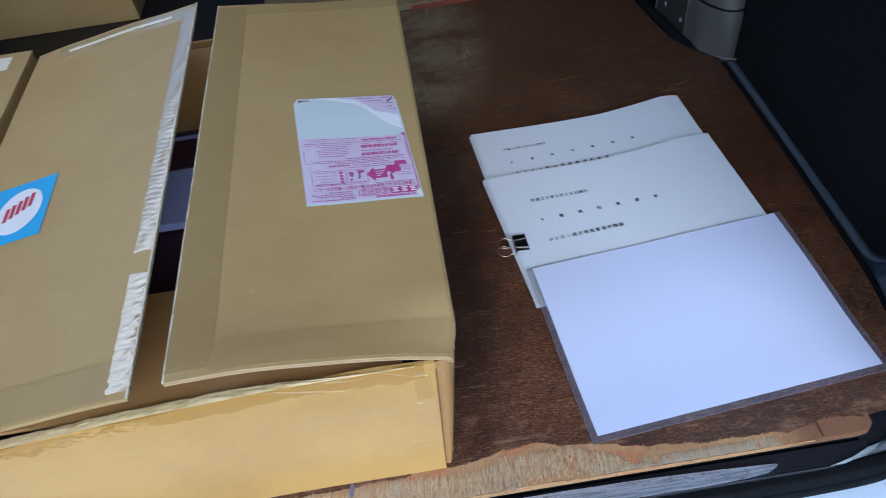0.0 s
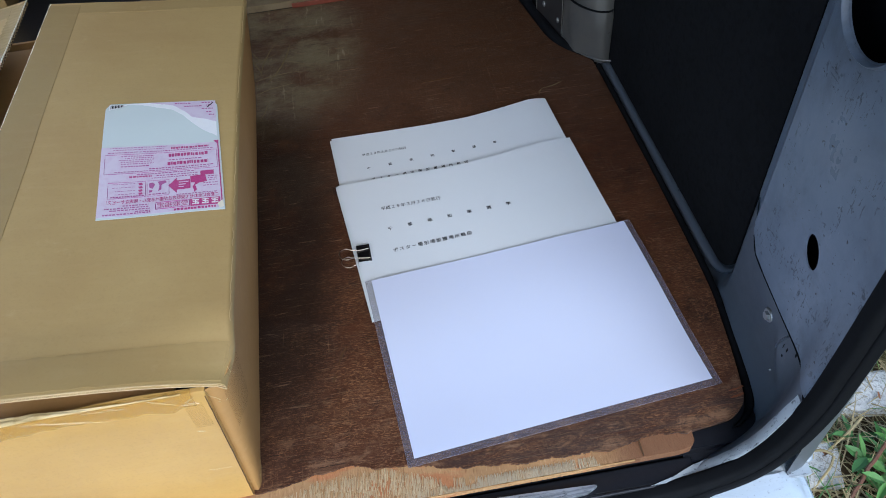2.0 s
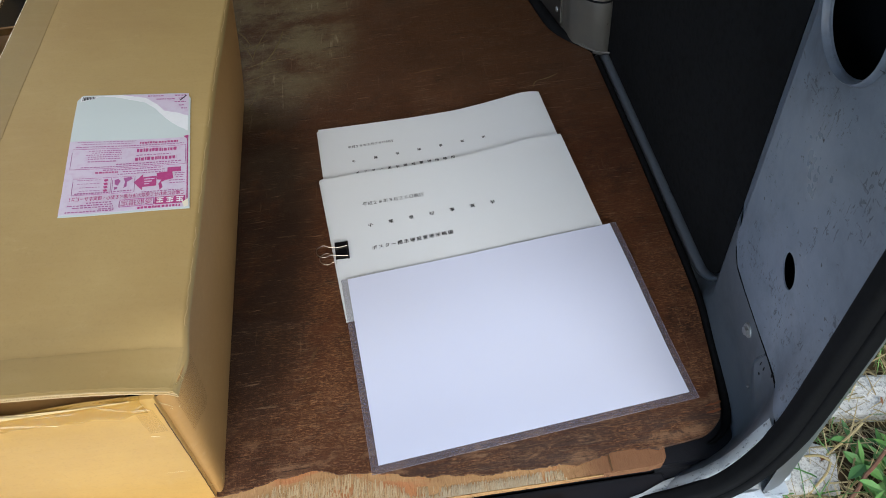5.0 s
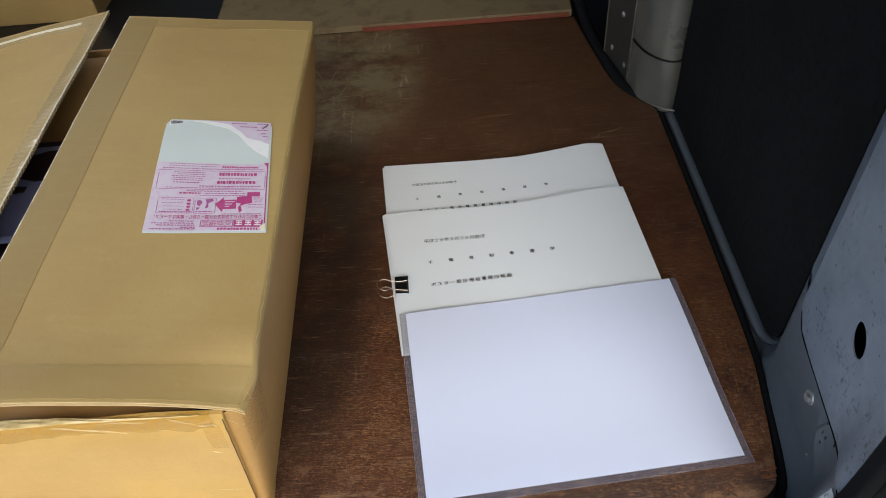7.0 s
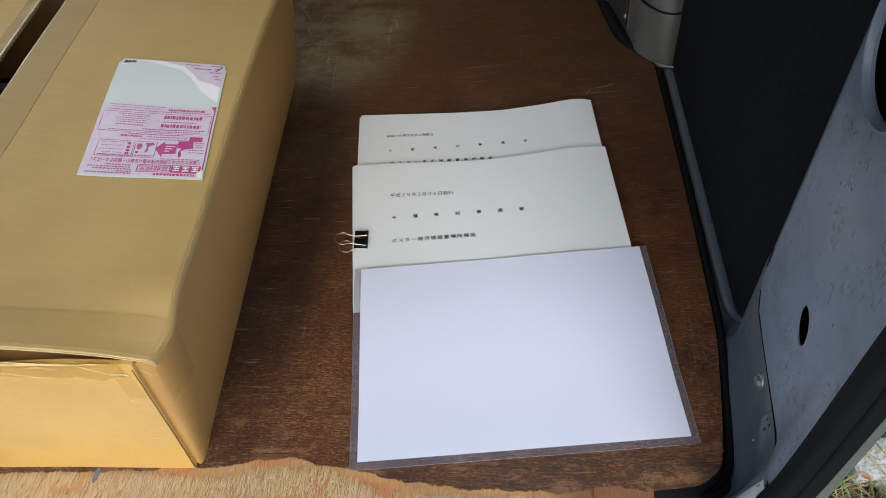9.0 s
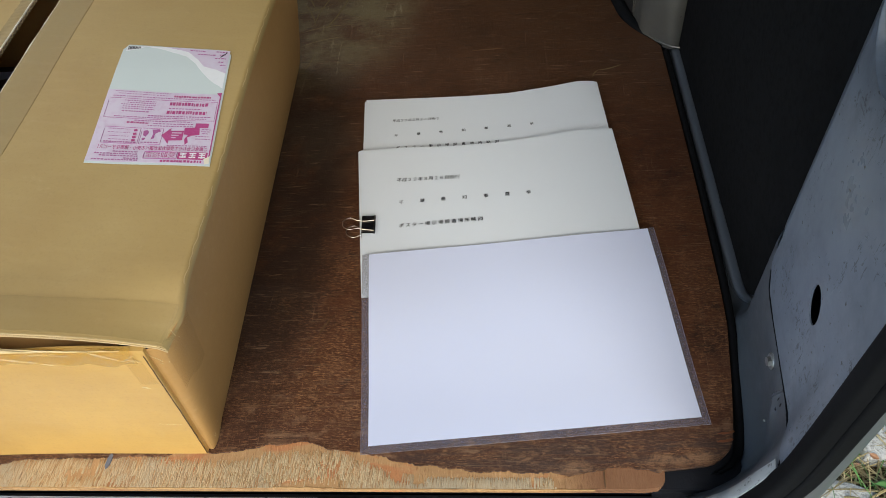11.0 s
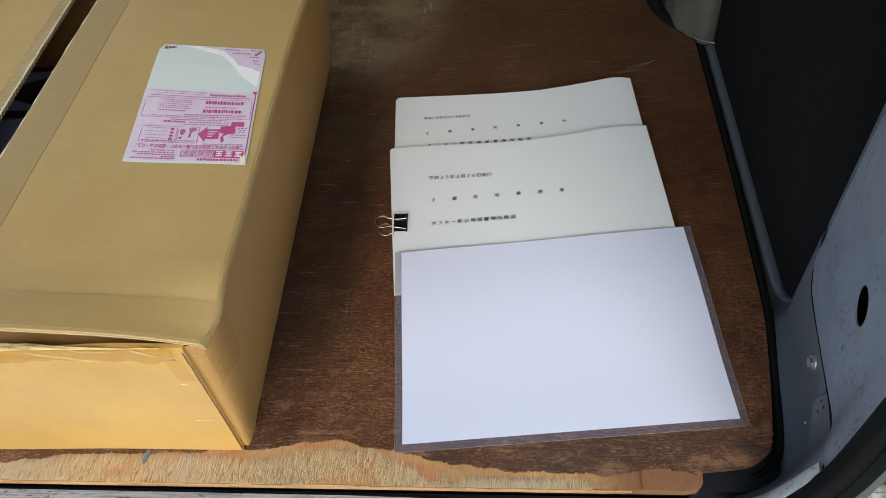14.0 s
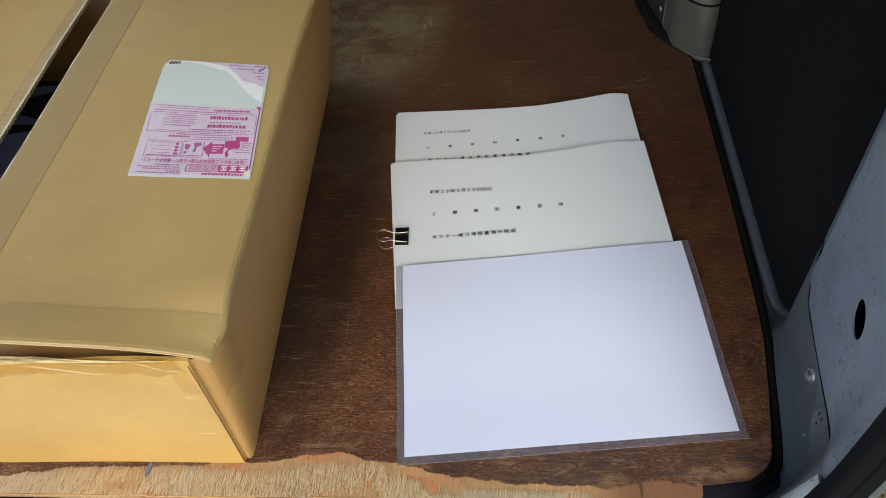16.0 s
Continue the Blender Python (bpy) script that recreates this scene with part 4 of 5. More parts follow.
    part("tail_panel", box(-0.93, 0.325, -0.058, -0.034, -0.32, -0.056), WHITE_CAR, t, "white painted tail panel")


make_tail()


def make_bumper():
    t = thing("rear_bumper", (-0.27, -0.13, -0.60), "white plastic rear bumper with scuffed corner", "bumper")
    # plan of the outer edge, from the side round the corner and along the tail
    edge = smooth_path([(0.386, -0.035, 0), (0.386, -0.075, 0), (0.380, -0.115, 0), (0.360, -0.150, 0), (0.325, -0.172, 0), (0.26, -0.182, 0), (0.0, -0.186, 0), (-0.95, -0.186, 0)], 8)
    prof = [(0.0, -0.049), (0.20, -0.052), (0.40, -0.057), (0.60, -0.066), (0.75, -0.078), (0.88, -0.097), (0.97, -0.13), (1.0, -0.20), (0.97, -0.36)]

    def shell(u, v):
        p = edge[round(u * (len(edge) - 1))]
        k = v * (len(prof) - 1)
        i = min(int(k), len(prof) - 2)
        w = k - i
        r = prof[i][0] + (prof[i + 1][0] - prof[i][0]) * w
        z = prof[i][1] + (prof[i + 1][1] - prof[i][1]) * w
        c = Vector((min(p.x, 0.335), -0.054, 0))
        q = c + (p - c) * r
        crease = (0.0045 * step(r, 0.50, 0.62) - 0.0045 * step(r, 0.66, 0.95)) * step(p.x, 0.24, 0.35)
        return (q.x, q.y, z + crease - 0.012 * step(p.x, 0.33, 0.385) * r)
    part("bumper_shell", sheet(len(edge) - 1, 35, shell, (0, 0.003, -0.003)), WHITE_CAR, t, "white scuffed plastic", True)
    part("corner_bracket", sheet(12, 8, lambda u, v: (0.318 + 0.050 * u, -0.058 + 0.022 * v, -0.0545 + 0.004 * math.sin(u * 6) * v + 0.005 * u * v), (0, 0, -0.004)), STEEL_RAW, t, "bent silver bracket at the bumper corner", True)
    knob = bmesh.new()
    bmesh.ops.create_uvsphere(knob, u_segments=14, v_segments=8, radius=0.0075)
    bmesh.ops.transform(knob, verts=knob.verts, matrix=pose(0.368, -0.040, -0.050) @ Matrix.Diagonal((1, 1.2, 0.6, 1)))
    part("bracket_knob", knob, STEEL_RAW, t, "rounded end of the bracket", True)
    for x in (-0.80, 0.24):
        part("bracket", box(x - 0.03, x + 0.03, -0.15, -0.07, GROUND - 0.02, -0.10), RUBBER, t, "dark support")


make_bumper()


# ---- large open carton ----
FOLD_Z = [(0.0, 0.1660), (0.03, 0.1745), (0.08, 0.1790), (0.35, 0.1793), (0.45, 0.1815), (0.54, 0.1832), (0.64, 0.1825), (0.76, 0.1800), (1.0, 0.1740)]


def fold_x(v):
    """The bulging fold of the right flap, drawn in at its front corner."""
    return -0.129 + 0.0068 * step(v, 0.0, 0.06) - 0.003 * v


def flap_right(u, v):
    """The right flap: u from its fold to its free edge, v from tail to front."""
    x0, x1 = fold_x(v), -0.344 - 0.007 * v
    y = (0.009 - 0.012 * u) + v * (0.563 - 0.008 * u + 0.012 * u)
    dome = 1 - max(0.0, 1 - u) ** 1.9
    front = 0.166 + 0.045 * dome
    fold = lerp(FOLD_Z, v)
    rest = fold + (0.211 - 0.007 * v - fold) * max(0.0, u) ** 1.08
    w = step(v, 0.0, 0.12)
    z = front * (1 - w) + rest * w
    z -= 0.0036 * max(0.0, 1 - u / 0.014) ** 2
    return Vector((x0 + (x1 - x0) * u, y, z + 0.0015 * noise.noise((u * 3, v * 4, 0))))


def flap_left(u, v):
    """The left flap: u from its fold to its free edge."""
    x0, x1 = -0.600, -0.3705 - 0.0065 * v
    y = (-0.004 - 0.006 * u) + v * 0.578
    z = 0.166 + 0.043 * (0.75 * u + 0.25 * (1 - max(0.0, 1 - u) ** 1.7)) + 0.002 * v
    return Vector((x0 + (x1 - x0) * u, y, z + 0.0015 * noise.noise((u * 3, v * 4, 7))))


def on_flap(flap, u0, u1, v0, v1, nu, nv, lift, ragged=0.0, seed=0, thick=0.0003, ribs=0):
    """A thin patch that follows a flap; ragged: how far its edges wander, in flap units."""
    def place(a, b):
        u = u0 + (u1 - u0) * a
        v = v0 + (v1 - v0) * b
        if ragged:
            if a in (0.0, 1.0):
                u += ragged * noise.noise((b * 37 * abs(v1 - v0) * 3, a * 5, seed)) + 0.6 * ragged * noise.noise((b * 150, a * 9, seed))
            if b in (0.0, 1.0):
                v += ragged * 0.5 * noise.noise((a * 19, b * 5, seed + 3))
        rib = 0.00022 * abs(math.sin(b * ribs * math.pi + 2.0 * noise.noise((b * 14, a * 2, seed)))) * (0.5 + a) + 0.0008 * a * noise.noise((b * 20, a * 2, 4.0)) if ribs else 0.0
        return flap(u, v) + Vector((0, 0, lift + rib))
    return sheet(nu, nv, place, thick)


def corrugated_edge(flap, v_from, v_to, n, depth=0.0042):
    """The open fluted edge along a flap's free side: a zigzag web between two liners."""
    bm = bmesh.new()
    for i in range(n):
        a = v_from + (v_to - v_from) * i / n
        b = v_from + (v_to - v_from) * (i + 1) / n
        lo, hi = (-depth + 0.0006, -0.0006) if i % 2 == 0 else (-0.0006, -depth + 0.0006)
        p, q = flap(0.999, a) + Vector((0, 0, lo)), flap(0.999, b) + Vector((0, 0, hi))
        r = Vector((0.0012 if flap is flap_left else -0.0012, 0, 0))
        vs = [bm.verts.new(c) for c in (p, q, q + Vector((0, 0, 0.0006)), p + Vector((0, 0, 0.0006)))]
        ws = [bm.verts.new(c.co + r) for c in vs]
        bm.faces.new(ws)
        for k in range(4):
            bm.faces.new((vs[k], vs[(k + 1) % 4], ws[(k + 1) % 4], ws[k]))
    return bm


def make_carton():
    t = thing("cardboard_box", (-0.37, 0.28, 0.0), "large brown cardboard carton, flaps ajar, front covered in yellowed tape", "box")
    tops = [(-0.60, 0.150), (-0.496, 0.157), (-0.40, 0.166), (-0.265, 0.1715), (-0.147, 0.168)]
    # walls

    def front(u, v):
        x = -0.600 + u * (0.4562 - 0.0065 * (1 - v))
        return (x, -0.004 + 0.009 * v * u - 0.004 * (1 - u) + 0.0012 * noise.noise((x * 9, v * 3, 5)), 0.0005 + v * (lerp(tops, x) + 0.0015 * math.sin(u * 23)))
    part("front_panel", sheet(40, 14, front, (0, 0.004, 0)), CARD_FRONT, t, "tape-covered yellowish cardboard", True)

    def right(u, v):
        """The bulging side, wrapped softly round the corner to meet the front."""
        def flat(w):
            y = w * 0.560 + (0.0095 + 0.003 * w) * v
            q = min(1.0, max(0.0, (y - 0.009) / 0.563))
            low, high = -0.1445 - 0.0135 * w, fold_x(q) - 0.0012
            return (low + (high - low) * v ** 0.8 + 0.002 * math.sin(math.pi * v) * math.sin(math.pi * w), y, 0.0005 + v * (flap_right(0.0, q).z - 0.0012))
        if u < 0.2:
            s = u / 0.2
            e = flat(0.0536)
            p0 = Vector((-0.1505 + 0.0067 * v, 0.0005 + 0.0070 * v))
            p1 = Vector((-0.1408 + 0.0150 * v ** 0.8, -0.0070 + 0.0140 * v))
            p2 = Vector(e[:2])
            s = s ** (0.6 + 0.4 * v)
            p = p0 * (1 - s) ** 2 + p1 * 2 * s * (1 - s) + p2 * s * s
            return (p.x, p.y, 0.0005 + v * 0.1630 * (1 - s) + (e[2] - 0.0005) * s)
        return flat(0.0536 + 0.9464 * (u - 0.2) / 0.8)
    part("side_panel", sheet(50, 14, right, (-0.004, 0.0003, 0)), CARD_SHADED, t, "bulging reddish brown side", True)
    part("side_panel", sheet(2, 2, lambda u, v: (-0.602, -0.004 + u * 0.57, 0.0005 + v * 0.164), (0.004, 0, 0)), CARD_SHADED, t)
    part("tape", sheet(10, 10, lambda u, v: Vector(right(0.07 + 0.14 * u, 0.62 + 0.36 * v + 0.03 * math.sin(u * 5))) + Vector((0.0005, -0.0004, 0)), (0.0002, 0, 0)), TAPE_SIDE, t, "strip of tan tape folded over the corner", True)
    # highlights on the corner tape, drawn as thin pale tubes
    rng = random.Random(3)
    for k in range(14):
        p = Vector(right(rng.uniform(0.0, 0.16), rng.choice((rng.uniform(0.0, 0.12), rng.uniform(0.82, 0.98)))))
        d = Vector((rng.uniform(-0.008, 0.003), -0.0006, rng.uniform(0.002, 0.012)))
        part("wrinkle_glint", tube([p + d * s + Vector((0.0004, -0.0007, 0.0006 * math.sin(s * 9 + k))) for s in (0, 0.25, 0.5, 0.75, 1)], 0.00022, 5), GLINT, t, "pale painted glint along a wrinkle in clear tape")
    part("back_panel", sheet(8, 4, lambda u, v: (-0.600 + u * (0.436 + 0.022 * v), 0.556 + 0.005 * v, 0.0005 + v * 0.160), (0, 0.004, 0)), CARD_SHADED, t)
    part("bottom_panel", box(-0.598, -0.160, 0.004, 0.552, 0.0, 0.004), CARD_SHADED, t)
    part("cut_edge", tube([p + Vector((0.0006 * noise.noise((i * 0.9, 1, 0)), -0.0003, 0)) for i, p in enumerate(smooth_path([(-0.1437, 0.0022, 0.164), (-0.1463, 0.0000, 0.10), (-0.1485, -0.0018, 0.05), (-0.1505, -0.0042, 0.002)], 10))], 0.00045, 6), CUT, t, "dark cut edge of the front panel")
    # inner end tabs
    part("inner_tab", sheet(10, 6, lambda u, v: (-0.585 + u * 0.415, 0.010 + v * 0.15, 0.160 - 0.03 * v), 0.004), CARD_SHADED, t)
    part("inner_tab", sheet(10, 6, lambda u, v: (-0.585 + u * 0.415, 0.553 - v * 0.13, 0.156 - 0.05 * v), 0.004), CARD_SHADED, t)
    # flaps
    fr = part("flap", sheet(44, 110, lambda u, v: flap_right(u ** 1.8, v), 0.0042), CARD, t, "raised brown cardboard flap", True)
    fl = part("flap", sheet(24, 30, lambda u, v: flap_left(u, v), 0.0042), CARD, t, "raised brown cardboard flap with a torn white edge", True)
    part("fluted_edge", corrugated_edge(flap_left, 0.02, 0.98, 170), CARD_WORN, fl, "open corrugated edge")
    # dark strip on the solid edge, painted as shade inside the flutes
    part("flute_shade", sheet(2, 60, lambda a, b: flap_left(1.0, 0.015 + 0.97 * b) + Vector((0.0002, 0, -0.0007 - 0.0030 * a)), (0.0003, 0, 0)), CUT, fl, "dark strip painted as the shade of hollows behind the wavy web")
    part("tape", on_flap(flap_left, 0.925, 0.999, 0.26, 0.99, 8, 240, 0.0004, 0.014, 1, 0.0003, 62), TAPE_GLOSS, fl, "crumpled glossy tan tape along the edge", True)
    part("tape", on_flap(flap_left, 0.925, 0.999, 0.010, 0.215, 8, 90, 0.0009, 0.010, 9, 0.0003, 18), TAPE_GLOSS, fl, "crumpled glossy tan tape along the edge", True)
    part("tape", on_flap(flap_left, 0.15, 0.925, 0.945, 0.992, 30, 8, 0.0004, 0.006, 2), TAPE_GLOSS, fl, "glossy tan tape across the far edge", True)
    part("white_edge", tube([flap_left(1.0, v / 60) + Vector((0, 0, 0.0002 + 0.0006 * noise.noise((v * 0.9, 4, 0)))) for v in range(61)], 0.0008, 6), TORN, fl, "worn pale cut edge")
    part("tape", on_flap(flap_left, 0.06, 0.925, 0.004, 0.062, 60, 8, 0.0007, 0.006, 4), TAPE_BAND, fl, "tan tape across the near edge", True)
    part("torn_layer", on_flap(flap_left, 0.22, 0.86, 0.962, 0.972, 40, 4, 0.0014, 0.005, 5), TORN, fl, "torn white paper layer")
    for k, (v0, v1) in enumerate(((0.09, 0.21), (0.23, 0.27), (0.30, 0.46), (0.50, 0.55), (0.60, 0.74), (0.80, 0.97))):
        n = int((v1 - v0) * 120) + 3
        part("worn_fold", tube([flap_right(0.005 + 0.004 * noise.noise((i * 0.4, k, 0)), v0 + (v1 - v0) * i / n) - Vector((0, 0, 0.0001)) for i in range(n + 1)], 0.0004, 6), CARD_WORN, fr, "worn pale fold", True)
    # tape on the other flap
    part("tape", on_flap(flap_right, 0.845, 0.999, 0.012, 0.99, 8, 120, 0.0004, 0.002, 6), TAPE_TAN, fr, "tan packing tape")
    part("tape", on_flap(flap_right, 0.008, 0.845, 0.004, 0.060, 90, 16, 0.0004, 0.004, 7), TAPE_BAND, fr, "tan packing tape")
    part("tape", on_flap(flap_right, 0.01, 0.845, 0.955, 0.995, 40, 4, 0.00035, 0.004, 8), TAPE_BAND, fr, "tan packing tape")
    part("white_edge", tube([flap_right(1.0, v / 40) + Vector((0, 0, -0.0004 + 0.0006 * noise.noise((v * 0.9, 0, 0)))) for v in range(41)], 0.0009, 6), TORN, fr, "worn pale cut edge")
    # open end of the flap: two liners with a wavy web between
    for lift in (-0.0006, -0.0040):
        part("front_edge", tube([flap_right(u / 40, 0.0) + Vector((0, -0.0004, lift)) for u in range(41)], 0.0005, 6), CARD_WORN, fr, "worn pale cut edge")
    part("fluted_web", tube([flap_right(0.30 + 0.70 * i / 240, 0.0) + Vector((0, -0.0002, -0.0023 + 0.0014 * math.sin(i * math.pi / 2.0 + 0.4))) for i in range(241)], 0.0004, 5), CARD_WORN, fr, "wavy corrugated web")
    # crumpled clear tape along the top of the front
    def crumple(u, v):
        x = -0.59 + u * 0.437
        fold = noise.noise((x * 60, v * 2, 3)) + 0.6 * noise.noise((x * 150 + 90 * v, v * 5, 8))
        depth = 0.017 + 0.004 * noise.noise((x * 14, 2, 6)) + 0.004 * noise.noise((x * 60, 2, 1))
        return (x, -0.0068 + 0.009 * (x + 0.6) / 0.45 - 0.0012 * abs(fold) + 0.004 * (v < 0.1), lerp(tops, x) + 0.002 - v * depth + 0.0008 * fold)
    part("tape", sheet(220, 10, crumple, (0, 0.0002, 0)), TAPE_CLEAR, t, "crumpled clear packing tape", True)
    for x0, x1, z0, z1 in ((-0.402, -0.337, 0.124, 0.150), (-0.385, -0.345, 0.025, 0.053), (-0.163, -0.1490, 0.122, 0.155), (-0.182, -0.1515, 0.035, 0.056), (-0.240, -0.1535, 0.004, 0.016)):
        part("tape", sheet(12, 6, lambda u, v: (x0 + u * (x1 - x0) + 0.0015 * noise.noise((v * 5, x0 * 40, 0)), -0.0084 + 0.0055 * (z0 + v * (z1 - z0)) / 0.16 + 0.0055 * (x0 + u * (x1 - x0) + 0.6) / 0.45, z0 + v * (z1 - z0) + 0.0015 * noise.noise((u * 5, x0 * 40, 2))), (0, 0.0002, 0)), TAPE_FAINT, t, "scrap of tan tape", True)
    # torn, wrinkled paper rim folded in over the top of the front
    def rim(u, v):
        x = -0.598 + u * 0.438
        fold = noise.noise((x * 45 + v * 2.2, v * 2, 1)) + 0.5 * noise.noise((x * 120 - v * 4, v * 3, 5))
        wide = 0.0085 * (1 - 0.86 * step(x, -0.32, -0.19)) + 0.0012 * noise.noise((x * 70, 3, 0))
        return (x, -0.0066 + 0.009 * (x + 0.6) / 0.45 + wide * v, lerp(tops, x) + 0.0020 + 0.0022 * v * (1 - v) + 0.0012 * fold * math.sin(math.pi * v))
    part("torn_rim", sheet(260, 8, rim, (0, 0.0002, -0.0004)), RIM, t, "wrinkled pale torn paper rim", True)

    def on_front(x, z, out=0.0):
        return Vector((x, -0.0082 + 0.0055 * z / 0.16 + 0.0055 * (x + 0.6) / 0.45 - out, z))
    # highlights on the front tape, drawn as thin pale tubes
    rng = random.Random(8)
    streaks = [(-0.281, 0.1690, -0.220, 0.1535, 3), (-0.186, 0.1690, -0.163, 0.1560, 4), (-0.167, 0.1560, -0.148, 0.1550, 3), (-0.163, 0.1570, -0.152, 0.1635, 2), (-0.240, 0.1695, -0.200, 0.1655, 2), (-0.420, 0.1560, -0.352, 0.1440, 2), (-0.165, 0.1190, -0.158, 0.1160, 2), (-0.176, 0.0560, -0.153, 0.0545, 1)]
    for x0, z0, x1, z1, n in streaks:
        for k in range(n):
            dz, a0, a1 = rng.uniform(-0.0012, 0.0012), rng.uniform(0, 0.25), rng.uniform(0.7, 1.0)
            pts = []
            for q in range(15):
                w = a0 + (a1 - a0) * q / 14
                pts.append(on_front(x0 + (x1 - x0) * w, z0 + (z1 - z0) * w + dz + 0.0008 * noise.noise((w * 6, k, x0 * 50)), 0.0001 + 0.0002 * noise.noise((w * 9, k, 2))))
            part("wrinkle_glint", tube(pts, rng.uniform(0.00014, 0.0004), 5), GLINT, t, "pale painted glint along a wrinkle in clear tape")

    # the torn courier label, stuck on upside down
    cu = (-0.2545, 0.347), (-0.1455, 0.3385), (-0.2400, 0.1795), (-0.1310, 0.1765)

    def lab(a, b):
        """a to the right along the top edge, b from the far edge towards the tail, 0 to 1."""
        x = (cu[0][0] * (1 - a) + cu[1][0] * a) * (1 - b) + (cu[2][0] * (1 - a) + cu[3][0] * a) * b
        y = (cu[0][1] * (1 - a) + cu[1][1] * a) * (1 - b) + (cu[2][1] * (1 - a) + cu[3][1] * a) * b
        v = (y - 0.003) / 0.565
        x0, x1 = fold_x(v), -0.344 - 0.007 * v
        return flap_right((x - x0) / (x1 - x0), v)

    def patch(a0, a1, b0, b1, lift, mat, name, nu=8, nv=8, label=""):
        return part(name, sheet(nu, nv, lambda a, b: lab(a0 + (a1 - a0) * a, b0 + (b1 - b0) * b) + Vector((0, 0, lift)), 0.0001), mat, lb, label)

    def lab_edge(u, v):
        # clipped corners
        cut = 0.05
        a = u
        if v < cut:
            a = cut * 0.8 * (1 - v / cut) + u * (1 - cut * 1.6 * (1 - v / cut))
        return lab(a, v) + Vector((0, 0, 0.0010))
    lb = part("label", sheet(24, 40, lab_edge, 0.0002), LABEL, fr, "glossy white and pink courier label")
    patch(0.0, 0.985, 0.42, 0.985, 0.00125, PINK, "pink_field", 16, 16)
    # the far corner keeps its print; a white torn band runs round it
    corner = [(0.36, 0.004), (0.60, 0.04), (0.70, 0.10), (0.77, 0.17), (0.90, 0.20), (1.0, 0.23)]
    band = [(0.18, 0.008), (0.36, 0.03), (0.60, 0.085), (0.70, 0.155), (0.77, 0.225), (0.85, 0.29), (1.0, 0.375)]

    def torn_edge(table, a, k):
        return lerp(table, a) + 0.008 * noise.noise((a * 14, k, 0)) + 0.004 * noise.noise((a * 45, k, 2))
    part("torn_band", sheet(50, 5, lambda a, b: lab(0.18 + 0.80 * a, 0.006 + b * max(0.0, torn_edge(band, 0.18 + 0.80 * a, 1) - 0.006)) + Vector((0, 0, 0.0012)), 0.0001), WHITE_INK, lb, "white torn paper fibre")
    part("printed_corner", sheet(40, 5, lambda a, b: lab(0.36 + 0.625 * a, 0.007 + b * max(0.0, torn_edge(corner, 0.36 + 0.625 * a, 5) - 0.007)) + Vector((0, 0, 0.0014)), 0.0001), PINK, lb)
    patch(0.976, 0.986, 0.43, 0.93, 0.0015, MAGENTA, "border_line", 2, 10)

    def shape(pts, mat, name, lift=0.0018):
        bm = bmesh.new()
        bm.faces.new([bm.verts.new(lab(a, b) + Vector((0, 0, lift))) for a, b in pts])
        return part(name, bm, mat, lb)

    def frame_line(a0, b0, a1, b1, r=0.00022):
        line = [(a0, b0), (a1, b0), (a1, b1), (a0, b1), (a0, b0)]
        pts = []
        for (p, q), (e, f) in zip(line, line[1:]):
            pts += [lab(p + (e - p) * k / 6, q + (f - q) * k / 6) + Vector((0, 0, 0.0015)) for k in range(6)]
        part("print_frame", tube(pts, r, 4), MAGENTA_FINE, lb)

    shape(((0.945, 0.412), (0.99, 0.408), (0.985, 0.450)), MAGENTA, "torn_red_corner")
    shape(((0.945, 0.955), (0.99, 0.93), (0.995, 0.985), (0.96, 0.995)), TORN, "lifted_corner", 0.0022)
    # the two title blocks, the slogan, the arrow with its figures
    frame_line(0.455, 0.902, 0.722, 0.955, 0.0004)
    part("lettering", fitted_letters("受取指定", 0.0235, 0.0072, lambda p, q: lab(0.712 - p * 10.4, 0.950 - q * 6.0) + Vector((0, 0, 0.0019))), MAGENTA, lb)
    patch(0.730, 0.968, 0.900, 0.957, 0.0016, MAGENTA, "title_block", 4, 3)
    for a0 in (0.745, 0.822, 0.898):
        for da, db, w, h in ((0.0, 0.908, 0.056, 0.007), (0.022, 0.908, 0.010, 0.040), (0.004, 0.922, 0.048, 0.006), (0.0, 0.938, 0.022, 0.008), (0.034, 0.936, 0.020, 0.010)):
            patch(a0 + da, a0 + da + w, db, db + h, 0.0019, WHITE_INK, "print_bar", 1, 1)
    part("lettering", bold(fitted_letters("ご都合に合わせて受取方法が選べる安心・確実なサービス！", 0.082, 0.0052, lambda p, q: lab(0.955 - p * 10.8, 0.892 - q * 6.2) + Vector((0, 0, 0.0017))), 0.00008), MAGENTA, lb)
    shape(((0.555, 0.775), (0.625, 0.715), (0.625, 0.738), (0.735, 0.735), (0.735, 0.812), (0.625, 0.815), (0.625, 0.842)), MAGENTA, "arrow")
    for k in range(3):
        patch(0.640, 0.720 - 0.02 * k, 0.752 + 0.019 * k, 0.759 + 0.019 * k, 0.0021, PINK, "print_bar", 1, 1)
    shape(((0.735, 0.712), (0.86, 0.705), (0.87, 0.765), (0.80, 0.775), (0.79, 0.825), (0.765, 0.845), (0.752, 0.80), (0.775, 0.77), (0.738, 0.765)), MAGENTA, "pictogram")
    shape(((0.775, 0.790), (0.80, 0.780), (0.815, 0.815), (0.79, 0.832)), PINK, "pictogram", 0.0021)
    frame_line(0.385, 0.722, 0.560, 0.846)
